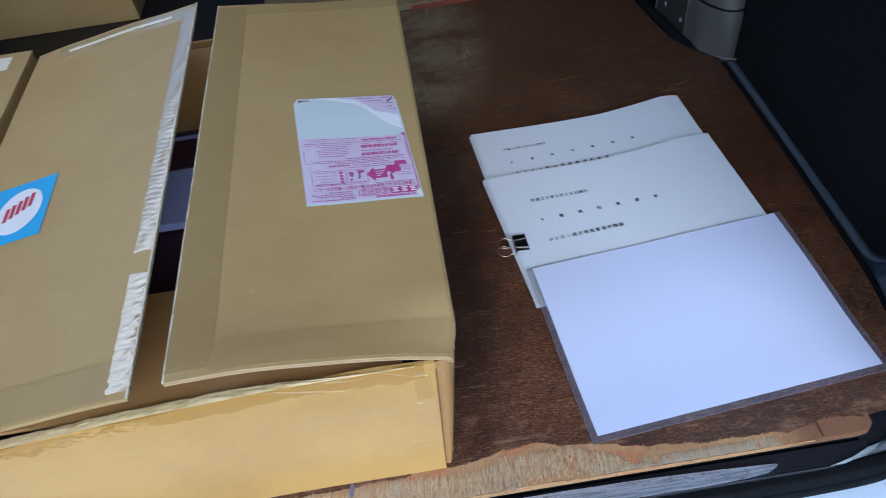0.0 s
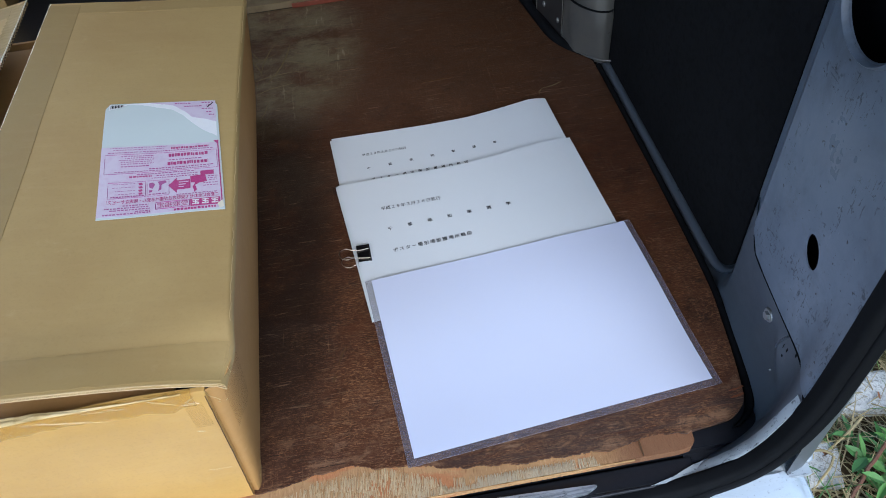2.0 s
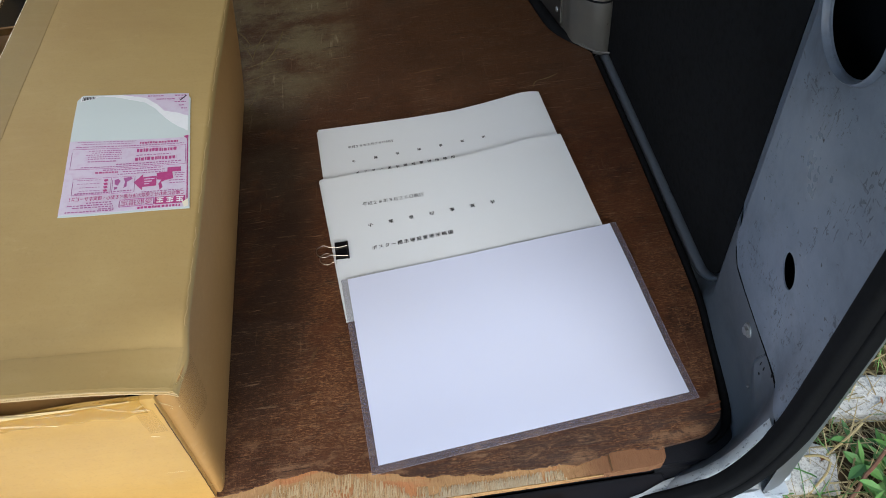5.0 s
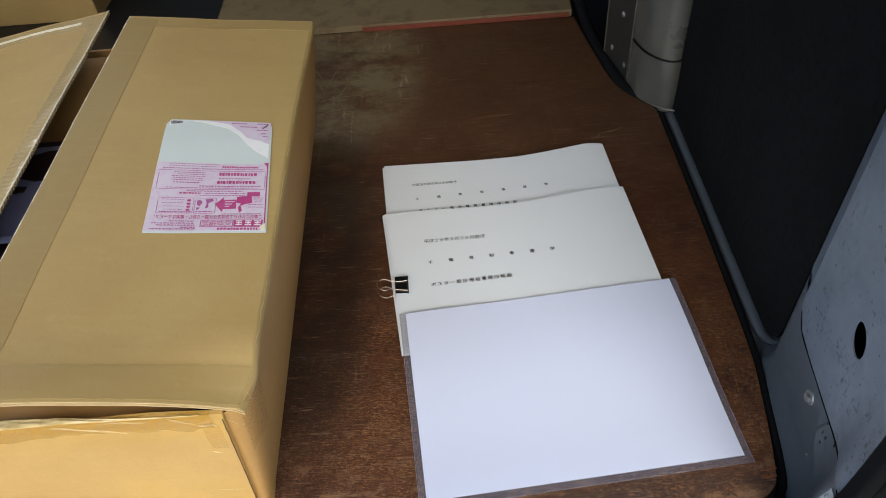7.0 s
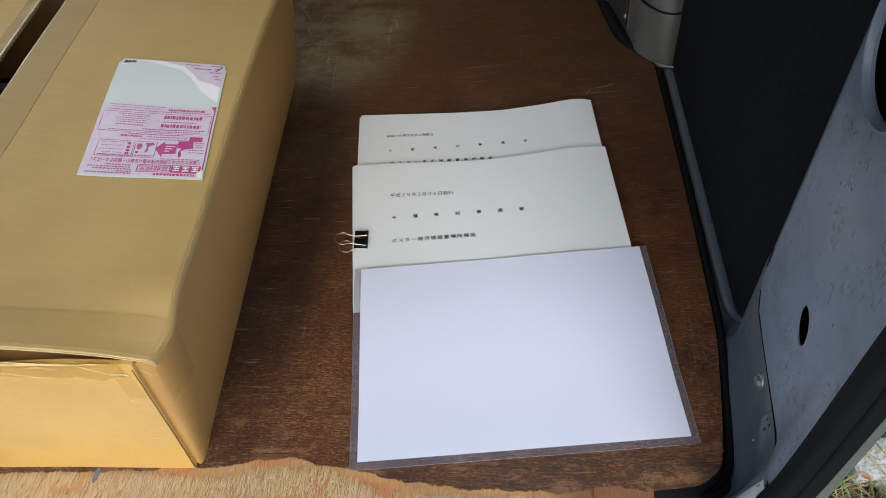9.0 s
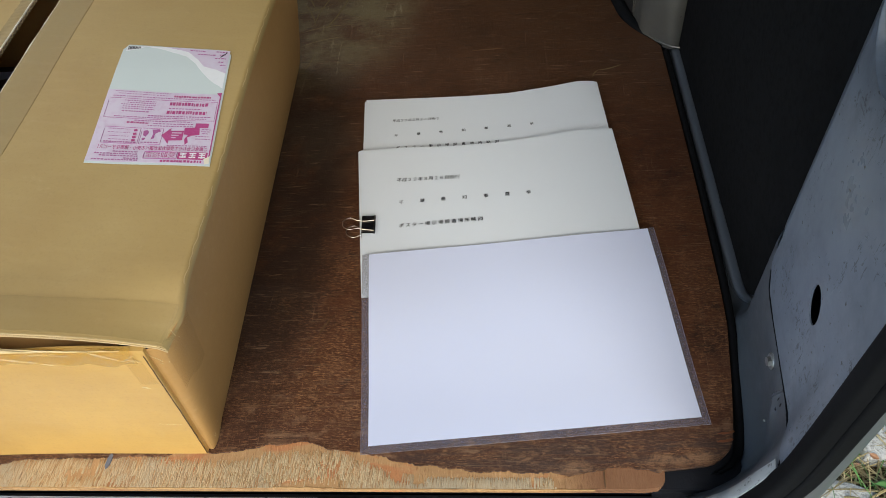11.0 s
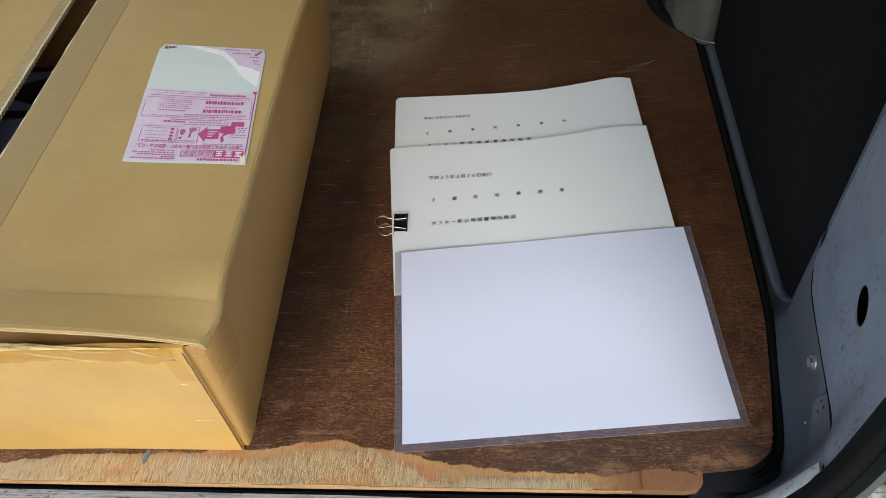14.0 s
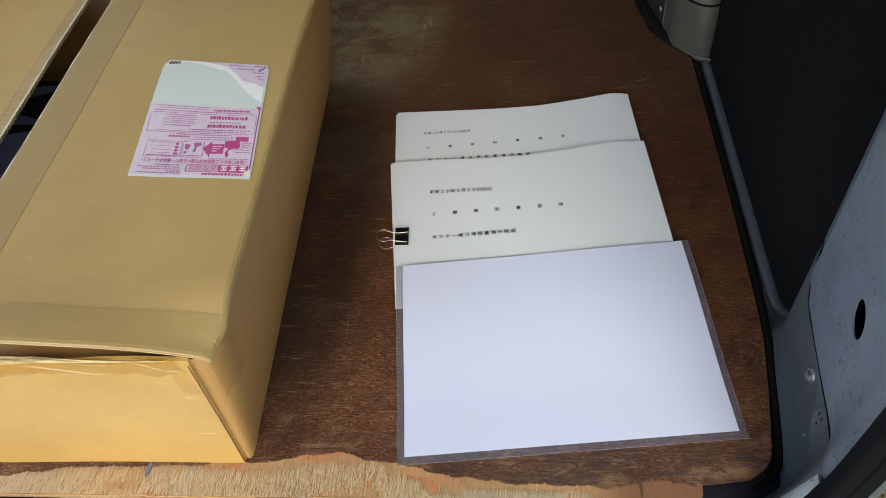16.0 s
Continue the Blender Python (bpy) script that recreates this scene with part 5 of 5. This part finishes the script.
    for pts in (((0.40, 0.745), (0.43, 0.738), (0.45, 0.755), (0.43, 0.79), (0.405, 0.78)), ((0.47, 0.735), (0.53, 0.728), (0.545, 0.745), (0.50, 0.765), (0.50, 0.80), (0.475, 0.81), (0.485, 0.765)), ((0.40, 0.80), (0.43, 0.80), (0.425, 0.815), (0.405, 0.82))):
        shape(pts, MAGENTA_FINE, "pictogram")
    frame_line(0.075, 0.722, 0.372, 0.846)
    for b in (0.738, 0.765, 0.79, 0.815):
        shape(((0.315, b), (0.345, b - 0.004), (0.352, b + 0.012), (0.325, b + 0.016)), MAGENTA, "pictogram")
    frame_line(0.035, 0.490, 0.965, 0.650)
    patch(0.820, 0.930, 0.672, 0.708, 0.0016, MAGENTA, "title_block", 3, 2)
    # small print and number lines, one mesh a row
    rng = random.Random(4)

    def print_row(b, a0, a1, h, fine=True):
        bm = bmesh.new()
        a = a0
        while a < a1:
            w = rng.uniform(0.010, 0.026)
            e = min(a1, a + w)
            d = rng.uniform(-0.12, 0.12) * h
            bm.faces.new([bm.verts.new(lab(p, q) + Vector((0, 0, 0.0017))) for p, q in ((a, b + d), (e, b + d), (e, b + h + d), (a, b + h))])
            a = e + rng.uniform(0.004, 0.010)
        part("printed_line", bm, MAGENTA_FINE if fine else MAGENTA, lb)

    for row in ((0.432, 0.07, 0.55, 0.004), (0.446, 0.58, 0.90, 0.015, False), (0.450, 0.10, 0.52, 0.004), (0.470, 0.06, 0.95, 0.006),
                (0.505, 0.56, 0.89, 0.026, False), (0.553, 0.56, 0.84, 0.007), (0.575, 0.55, 0.89, 0.026, False), (0.618, 0.40, 0.93, 0.008), (0.635, 0.12, 0.90, 0.006),
                (0.505, 0.17, 0.44, 0.006), (0.521, 0.20, 0.44, 0.006), (0.537, 0.15, 0.44, 0.006), (0.553, 0.17, 0.42, 0.006), (0.570, 0.17, 0.44, 0.006), (0.590, 0.17, 0.40, 0.008),
                (0.661, 0.30, 0.78, 0.007), (0.676, 0.24, 0.42, 0.013, False), (0.680, 0.46, 0.80, 0.007), (0.698, 0.42, 0.80, 0.007),
                (0.735, 0.11, 0.29, 0.004), (0.762, 0.11, 0.29, 0.004), (0.790, 0.13, 0.29, 0.004), (0.815, 0.13, 0.29, 0.004), (0.832, 0.10, 0.36, 0.009), (0.828, 0.40, 0.54, 0.008),
                (0.720, 0.88, 0.96, 0.006), (0.736, 0.88, 0.96, 0.006), (0.752, 0.89, 0.95, 0.006), (0.775, 0.84, 0.96, 0.006), (0.795, 0.84, 0.96, 0.006), (0.850, 0.62, 0.95, 0.006),
                (0.905, 0.20, 0.40, 0.008), (0.922, 0.06, 0.40, 0.008), (0.938, 0.10, 0.41, 0.008), (0.955, 0.30, 0.42, 0.008), (0.967, 0.05, 0.42, 0.009), (0.966, 0.60, 0.93, 0.016, False)):
        print_row(*row)
    for b, a0, a1 in ((0.022, 0.62, 0.76), (0.020, 0.86, 0.96), (0.055, 0.70, 0.86), (0.050, 0.90, 0.95), (0.085, 0.86, 0.96), (0.120, 0.90, 0.95), (0.150, 0.92, 0.97)):
        print_row(b, a0, a1, 0.010)
    shape(((0.905, 0.075), (0.965, 0.025), (0.968, 0.034), (0.915, 0.082)), INK, "pen_mark", 0.0020)
    # remains of a bar pattern in the torn corner, and dark ticks
    part("torn_piece", sheet(10, 4, lambda a, b: lab(0.03 + a * (0.17 - 0.05 * b), 0.012 + b * (0.055 - 0.03 * a)) + Vector((0, 0, 0.0013)), 0.0001), WHITE_INK, lb)
    for k in range(9):
        patch(0.045 + 0.013 * k, 0.051 + 0.013 * k + 0.003 * (k % 2), 0.02, 0.055 - 0.002 * k, 0.0017, INK, "bar_mark", 1, 1)
    # blue sticker on the other flap
    st = part("sticker", on_flap(flap_left, 0.10, 0.440, 0.37, 0.520, 12, 10, 0.0010), BLUE, fl, "bright blue product sticker")
    bm = bmesh.new()
    for rr, m, lift, nm in ((1.0, WHITE_INK, 0.0016, "white_oval"), (0.0, RED_INK, 0.002, "red_mark")):
        if rr:
            vs = [bm.verts.new(flap_left(0.29 + 0.115 * math.cos(a), 0.445 + 0.055 * math.sin(a)) + Vector((0, 0, lift))) for a in [2 * math.pi * k / 32 for k in range(32)]]
            bm.faces.new(vs)
            part(nm, bm, m, st)
        else:
            for k in range(5):
                part(nm, sheet(2, 2, lambda a, b: flap_left(0.22 + 0.028 * k + 0.020 * a, 0.425 + 0.006 * k + 0.034 * b) + Vector((0, 0, lift)), 0.0001), m, st)
    return t


make_carton()


def make_posters():
    t = thing("poster_bundle", (-0.40, 0.30, 0.004), "bundle of printed posters in pale blue and maroon inside the carton", "posters")
    part("poster_block", box(-0.585, -0.17, 0.03, 0.53, 0.0045, 0.112, 0.003), POSTER_DARK, t, "dark poster bundle")
    part("top_sheet", sheet(10, 8, lambda u, v: (-0.56 + u * 0.36, 0.258 + v * 0.147, 0.1255 + 0.002 * math.sin(u * 4) + 0.002 * v), 0.010), POSTER, t, "pale blue printed sheet")
    for pts in (((-0.485, 0.372), (-0.455, 0.386), (-0.43, 0.396), (-0.385, 0.397), (-0.385, 0.345), (-0.43, 0.343), (-0.465, 0.355)), ((-0.53, 0.372), (-0.488, 0.372), (-0.495, 0.352), (-0.53, 0.345)), ((-0.53, 0.325), (-0.47, 0.336), (-0.435, 0.334), (-0.435, 0.326), (-0.53, 0.312))):
        part("printed_shape", slab(pts, 0.1265, 0.1302), POSTER_DARK, t, "dark maroon printed shape")


make_posters()


def make_closed_box(x0, x1, y0, y1, z0, h, label):
    t = thing("cardboard_box", ((x0 + x1) / 2, (y0 + y1) / 2, z0), label, "box")
    body = box(x0, x1, y0, y1, z0, z0 + h - 0.004, 0.002)
    part("carton_body", body, CARD, t)
    w = (x1 - x0) / 2
    part("flap", box(x0 - 0.001, x0 + w - 0.002, y0 - 0.001, y1 + 0.001, z0 + h - 0.004, z0 + h, 0.001), CARD, t)
    part("flap", box(x0 + w + 0.002, x1 + 0.001, y0 - 0.001, y1 + 0.001, z0 + h - 0.004, z0 + h, 0.001), CARD, t)
    return t


side = make_closed_box(-0.862, -0.612, 0.02, 0.585, 0.0, 0.172, "closed brown cardboard box with a peeled white tape end")
part("torn_layer", sheet(20, 6, lambda u, v: (-0.72 + u * 0.085 + 0.004 * noise.noise((v * 9, 2, 0)), 0.545 + v * 0.03, 0.1725), 0.0004), TORN, side, "white torn tape end")
back = make_closed_box(-0.872, -0.605, 0.985, 1.25, -0.0125, 0.3285, "dark brown cardboard box standing behind the cartons")


# ---- papers ----
def page(cx, cy, ang):
    """The local frame of a sheet: its top left corner and turn."""
    c, s = math.cos(radians(ang)), math.sin(radians(ang))
    return lambda a, b: (cx + a * c + b * s, cy + a * s - b * c)


def make_booklet(corners, curl, height, thick, label, lines, seed, leaves):
    """corners: top left, top right, bottom left, bottom right; curl: how the top edge wanders along its width."""
    tl, tr, bl, br = [Vector((*c, 0)) for c in corners]
    t = thing("booklet", tuple((tl + tr + bl + br) / 4), label, "booklet")

    def top(u, v):
        p = (tl * (1 - u) + tr * u) * (1 - v) + (bl * (1 - u) + br * u) * v
        return Vector((p.x, p.y + lerp(curl, u) * (1 - v) ** 1.5, height(u, v)))

    part("cover_page", sheet(60, 30, top, 0.0003), PAPER, t, "white printed cover page", True)
    rng = random.Random(seed)
    for k in range(leaves):
        d = 0.0008 + thick * (k + 1) / (leaves + 1)
        sx, sy = -0.0010 * (k + 1) - rng.uniform(0, 0.0012), rng.uniform(-0.001, 0.0022)
        part("page", sheet(40, 20, lambda u, v: top(u, v) + Vector((sx, sy, -min(d, max(0.0004, top(u, v).z - 0.0006)))), 0.0003), PAPER, t, "", True)

    def drop(x, y):
        """The paper's height at a place."""
        v = 0.5
        for _ in range(3):
            l, r = tl.lerp(bl, v), tr.lerp(br, v)
            u = (x - l.x) / (r.x - l.x)
            y0, y1 = tl.y + (tr.y - tl.y) * u + lerp(curl, u), bl.y + (br.y - bl.y) * u
            v = (y0 - y) / (y0 - y1)
        return Vector((x, y, height(u, v) + 0.0004))

    for text, x0, y0, x1, y1, hh, gap in lines:
        d = Vector((x1 - x0, y1 - y0, 0))
        w = d.length
        d.normalize()

        def place(p, q):
            c = Vector((x0, y0, 0)) + d * p + Vector((-d.y, d.x, 0)) * (q - hh / 2)
            return drop(c.x, c.y)
        if gap:
            pitch = (w - hh) / (len(text) - 1)
            for i, ch in enumerate(text):
                bm = letters(ch, 1.0, Matrix.Identity(4), depth=0.0)
                for v in bm.verts:
                    v.co = place(v.co.x * hh + pitch * i, (v.co.y + 0.12) * hh)
                part("printed_letter", bold(bm, 0.00011), INK, t)
        else:
            part("printed_line", bold(fitted_letters(text, w, hh, place), 0.00005), INK, t)
    return t


TITLE = ("平成２９年３月２６日執行", "千葉県知事選挙", "ポスター掲示場設置場所略図")


def z_under(u, v):
    return 0.0058 + 0.003 * math.exp(-((u - 0.93) / 0.10) ** 2) * (1 - v) ** 2 + 0.0008 * math.sin(u * 7 + 1) * (1 - v) - 0.0006 * v


def z_over(u, v):
    lie = 0.0045 * (1 - v) ** 0.5
    return 0.0066 + lie + 0.0012 * math.exp(-((u - 0.85) / 0.16) ** 2) * (1 - v) ** 3 + 0.0006 * math.sin(u * 6) * (1 - v)


make_booklet(((-0.0520, 0.4745), (0.2450, 0.4875), (-0.0350, 0.2705), (0.2600, 0.2840)),
             [(0, 0), (0.05, -0.001), (0.21, -0.0033), (0.42, -0.005), (0.62, -0.005), (0.785, 0.0), (0.93, 0.003), (0.97, 0.002), (1, 0)],
             z_under, 0.0045, "white paper booklet with black printed title lying on the floor",
             [(TITLE[0], -0.0145, 0.4315, 0.0440, 0.4335, 0.0050, 0), (TITLE[1], -0.0105, 0.4040, 0.1620, 0.4170, 0.0050, 1), (TITLE[2], -0.0070, 0.3825, 0.1190, 0.3880, 0.0052, 1)], 1, 3)
make_booklet(((-0.0485, 0.3750), (0.2540, 0.3960), (-0.0225, 0.1640), (0.2710, 0.1880)),
             [(0, 0), (0.18, -0.002), (0.36, -0.0065), (0.52, -0.007), (0.70, -0.003), (0.85, 0.002), (0.95, 0.0015), (1, 0)],
             z_over, 0.0060, "white paper booklet with black printed title held by a black clip",
             [(TITLE[0], 0.0000, 0.3228, 0.0735, 0.3253, 0.0060, 0), (TITLE[1], 0.0045, 0.2882, 0.1545, 0.2983, 0.0060, 1), (TITLE[2], 0.0070, 0.2540, 0.1005, 0.2612, 0.0062, 1)], 5, 4)


def make_sheet():
    at = page(-0.0215, 0.2125, 5.2)
    t = thing("laminated_sheet", (0.13, 0.12, 0.0), "blank white laminated sheet with clear film border lying over a booklet", "sheet")

    def lie(a, b):
        x, y = at(a, b)
        k = min(1.0, max(0.0, (b - 0.030) / 0.15))
        z = 0.0124 - 0.0010 * min(1.0, max(0.0, b / 0.05)) + (0.0026 - 0.0114) * k * k * (3 - 2 * k)
        z += 0.0004 * math.sin(a * 30 + 1) * max(0.0, 1 - b / 0.15) - 0.0012 * max(0.0, a / 0.3) * (1 - k)
        return Vector((x, y, z))

    part("white_sheet", sheet(60, 44, lambda u, v: lie(u * 0.297, v * 0.212), 0.0002), SHEET, t, "glossy blank white paper", True)
    part("laminate_film", sheet(64, 48, lambda u, v: lie(-0.0070 + u * 0.3105, -0.0006 + v * 0.2200) + Vector((0, 0, -0.0004)), 0.0002), FILM, t, "clear glossy laminate border", True)
    rim = [(-0.0070 + 0.3105 * k / 30, -0.0006) for k in range(31)] + [(0.3035, -0.0006 + 0.22 * k / 24) for k in range(25)] + [(0.3035 - 0.3105 * k / 30, 0.2194) for k in range(31)] + [(-0.0070, 0.2194 - 0.22 * k / 24) for k in range(25)]
    part("film_edge", tube([lie(a, c) + Vector((0, 0, -0.0004)) for a, c in rim], 0.00012, 4), FILM_EDGE, t, "grey cut edge of the film")


make_sheet()


def make_clip():
    t = thing("binder_clip", (-0.027, 0.2535, 0.0), "small black binder clip with bright wire handles on the booklet", "clip")
    m = pose(-0.0330, 0.2535, 0.0076, 0, 0, 93.3)   # local x along the page edge, y outward
    prof = [(-0.0135, 0.0052), (-0.007, 0.0058), (0.0005, 0.0066), (0.0016, 0.0), (0.0005, -0.0066), (-0.007, -0.0062), (-0.0135, -0.0058)]

    def body(u, v):
        k = u * (len(prof) - 1)
        i = min(int(k), len(prof) - 2)
        p, q = prof[i], prof[i + 1]
        f = k - i
        return m @ Vector((-0.0125 + 0.025 * v, p[0] + (q[0] - p[0]) * f, p[1] + (q[1] - p[1]) * f))
    part("clip_body", sheet(24, 6, body, (0, 0, 0.0005)), CLIP_BLACK, t, "black enamelled spring steel")
    for z in (0.0056, -0.0060):
        part("rolled_edge", tube([m @ Vector((x, -0.0135, z)) for x in (-0.0125, 0.0, 0.0125)], 0.0012, 8), CLIP_BLACK, t, "", True)
    for sgn, lift, rise in ((1, 0.0068, 0.0065), (-1, -0.0058, 0.0)):
        pts = [(-0.0075, -0.0132, lift), (-0.0060, -0.003, lift + 0.001), (-0.0060, 0.006, lift + 0.0015 * sgn), (-0.0085, 0.012, lift + 0.001 * sgn), (-0.0055, 0.0185, lift), (0.0, 0.0205, lift), (0.0055, 0.0185, lift), (0.0085, 0.012, lift + 0.001 * sgn), (0.0060, 0.006, lift + 0.0015 * sgn), (0.0060, -0.003, lift + 0.001), (0.0075, -0.0132, lift)]
        pts = [(x - 0.0022 * sgn, y, z + rise * max(0.0, y + 0.002) / 0.022) for x, y, z in pts]
        part("wire_handle", tube([p for p in smooth_path([m @ Vector(q) for q in pts], 5)], 0.0005, 6), CHROME, t, "bright wire handle", True)


make_clip()


# ---- weeds, straw and stones outside ----
def make_stone(at, size, turn, label, seed):
    bm = box(-size[0] / 2, size[0] / 2, -size[1] / 2, size[1] / 2, 0, size[2], 0.008, 2)
    bmesh.ops.subdivide_edges(bm, edges=list(bm.edges), cuts=2, use_grid_fill=True)
    for v in bm.verts:
        v.co += 0.008 * Vector((noise.noise(v.co * 30 + Vector((seed, 0, 0))), noise.noise(v.co * 30 + Vector((0, seed, 3))), noise.noise(v.co * 24 + Vector((2, 0, seed)))))
    bmesh.ops.transform(bm, verts=bm.verts, matrix=pose(*at, 0, 0, turn))
    single("stone", bm, STONE, at, label, "stone", group="stones in the grass")


make_stone((0.845, 0.247, GROUND - 0.01), (0.30, 0.075, 0.045), -7, "pale broken concrete slab lying in the grass", 1)
make_stone((0.638, 0.148, GROUND - 0.01), (0.105, 0.085, 0.035), -14, "pale rough broken stone lying in the grass", 2)
make_stone((0.72, 0.42, GROUND - 0.01), (0.11, 0.08, 0.05), 30, "pale rough broken stone lying in the grass", 3)


def make_weeds():
    rng = random.Random(11)
    straw, green, brown = bmesh.new(), bmesh.new(), bmesh.new()

    def blade(bm, x, y, ln, w, turn, rise, bend):
        p = Vector((x, y, ground_height(x, y)))
        d = Vector((math.cos(turn), math.sin(turn), 0))
        sd = Vector((-d.y, d.x, 0)) * w
        rows = []
        for k in range(5):
            s = k / 4
            c = p + d * ln * s * math.cos(rise) + Vector((0, 0, ln * (math.sin(rise) * s - bend * s * s) + 0.004))
            c.z = max(c.z, ground_height(c.x, c.y) + 0.002)
            ww = (1 - s) ** 0.6 * (0.35 + 0.65 * min(1, s * 3))
            rows.append((bm.verts.new(c - sd * ww), bm.verts.new(c + sd * ww)))
        for (a, b), (e, f) in zip(rows, rows[1:]):
            bm.faces.new((a, b, f, e))

    def leaf(bm, x, y, z, ln, w, turn, tilt):
        m = pose(x, y, z, 0, 0, math.degrees(turn)) @ pose(0, 0, 0, rng.uniform(-25, 25), -tilt, 0)
        pts = [(0, 0), (0.22, 0.34), (0.5, 0.5), (0.78, 0.3), (1, 0)]
        mid = [bm.verts.new(m @ Vector((a * ln, 0, -0.06 * ln * math.sin(a * 3)))) for a, _ in pts]
        for sgn in (1, -1):
            side_v = [mid[0]] + [bm.verts.new(m @ Vector((a * ln, sgn * b * w, 0.10 * ln * b))) for a, b in pts[1:-1]] + [mid[-1]]
            for i in range(len(pts) - 1):
                vs = [mid[i], mid[i + 1]]
                for q in (side_v[i + 1], side_v[i]):
                    if q not in vs:
                        vs.append(q)
                if len(vs) > 2:
                    bm.faces.new(vs)

    for _ in range(6800):
        x, y = rng.uniform(0.42, 1.75), rng.uniform(-0.35, 1.15)
        blade(straw, x, y, rng.uniform(0.05, 0.22), rng.uniform(0.0008, 0.0026), rng.uniform(0, 6.28), rng.uniform(0.05, 0.7), rng.uniform(0.1, 0.5))
    for _ in range(6500):
        x, y = rng.uniform(0.42, 3.2), rng.uniform(-1.5, 2.8)
        far = math.hypot((x - 0.6) / 2.4, (y - 0.5) / 1.9) + 0.5 * noise.noise((x * 2.2, y * 2.2, 4))
        if far < 0.85 * rng.random() ** 0.4:
            blade(straw if rng.random() < 0.6 else green, x, y, rng.uniform(0.05, 0.2), rng.uniform(0.0008, 0.0024), rng.uniform(0, 6.28), rng.uniform(0.05, 0.9), rng.uniform(0.1, 0.5))
    for _ in range(1300):
        x, y = rng.uniform(0.42, 1.75), rng.uniform(-0.35, 1.15)
        blade(green, x, y, rng.uniform(0.05, 0.16), rng.uniform(0.0008, 0.0022), rng.uniform(0, 6.28), rng.uniform(0.4, 1.2), rng.uniform(0.1, 0.5))
    for _ in range(1500):
        x, y = rng.uniform(0.45, 1.7), rng.uniform(-0.3, 1.1)
        if x < 0.70 and y < 0.20 or 0.69 < x < 1.0 and 0.19 < y < 0.31:
            continue
        n = rng.randint(4, 7)
        a0 = rng.uniform(0, 6.28)
        for k in range(n):
            leaf(green, x, y, ground_height(x, y) + rng.uniform(0.006, 0.050), rng.uniform(0.026, 0.052), rng.uniform(0.010, 0.020), a0 + k * 6.28 / n + rng.uniform(-0.3, 0.3), rng.uniform(0, 35))
    for _ in range(260):
        x, y = rng.uniform(0.45, 1.7), rng.uniform(-0.3, 1.1)
        leaf(brown, x, y, ground_height(x, y) + rng.uniform(0.004, 0.05), rng.uniform(0.012, 0.03), rng.uniform(0.004, 0.010), rng.uniform(0, 6.28), rng.uniform(-20, 40))
    # the patch thins out unevenly to its sides
    for _ in range(5200):
        x, y = rng.uniform(0.42, 2.0), rng.uniform(-1.5, 2.0)
        edge = max(0.0, x - 1.7, -0.3 - y, y - 1.1)
        if edge == 0 or edge > 0.55 + 0.9 * noise.noise((x * 2.6, y * 2.6, 9)) - 0.25 * rng.random():
            continue
        if rng.random() < 0.75:
            blade(straw if rng.random() < 0.6 else green, x, y, rng.uniform(0.05, 0.2), rng.uniform(0.0008, 0.0024), rng.uniform(0, 6.28), rng.uniform(0.05, 0.9), rng.uniform(0.1, 0.5))
            continue
        a0 = rng.uniform(0, 6.28)
        for k in range(5):
            leaf(green, x, y, ground_height(x, y) + rng.uniform(0.006, 0.050), rng.uniform(0.026, 0.052), rng.uniform(0.010, 0.020), a0 + k * 1.257 + rng.uniform(-0.3, 0.3), rng.uniform(0, 35))
    single("straw", straw, STRAW, (1.1, 0.4, GROUND), "dry pale straw matted over the earth", "grass", "stuff")
    single("weeds", green, GREEN, (1.1, 0.4, GROUND), "green broad-leaved weeds and grass growing through straw", "weeds", "stuff")
    single("dead_leaves", brown, BROWN_LEAF, (1.1, 0.4, GROUND), "dead brown leaves scattered among the weeds", "leaves", "stuff")


make_weeds()


STALKS = [(0.660, 0.153, 0.750, 0.197, 0.012, 0.05), (0.633, 0.170, 0.669, 0.143, 0.012, 0.05), (0.627, 0.106, 0.669, 0.140, 0.012, 0.05)]


def make_stalk(points, r):
    single("straw_stalk", tube(smooth_path(points, 6), r, 6), STRAW, points[0], "long pale dry straw stalk lying over the weeds", "straw", smooth=True, group="straw stalks")


for x0, y0, x1, y1, z0, z1 in STALKS:
    make_stalk([(x0, y0, GROUND + z0), ((x0 + x1) / 2 + 0.006, (y0 + y1) / 2, GROUND + (z0 + z1) / 2 + 0.012), (x1, y1, GROUND + z1)], 0.0022)


def make_stem(points, label):
    path = smooth_path(points, 8)
    bm = tube([p + Vector((0.003 * noise.noise((i * 0.35, 1, 0)), 0.003 * noise.noise((i * 0.35, 5, 0)), 0)) for i, p in enumerate(path)], 0.0032, 7)
    single("bramble_stem", bm, STEM, points[0], label, "stem", smooth=True)


make_stem([(0.60, 0.02, GROUND + 0.012), (0.66, 0.07, GROUND + 0.050), (0.74, 0.13, GROUND + 0.065), (0.84, 0.20, GROUND + 0.075), (0.98, 0.28, GROUND + 0.04)], "dry brown bramble stem lying over the weeds")
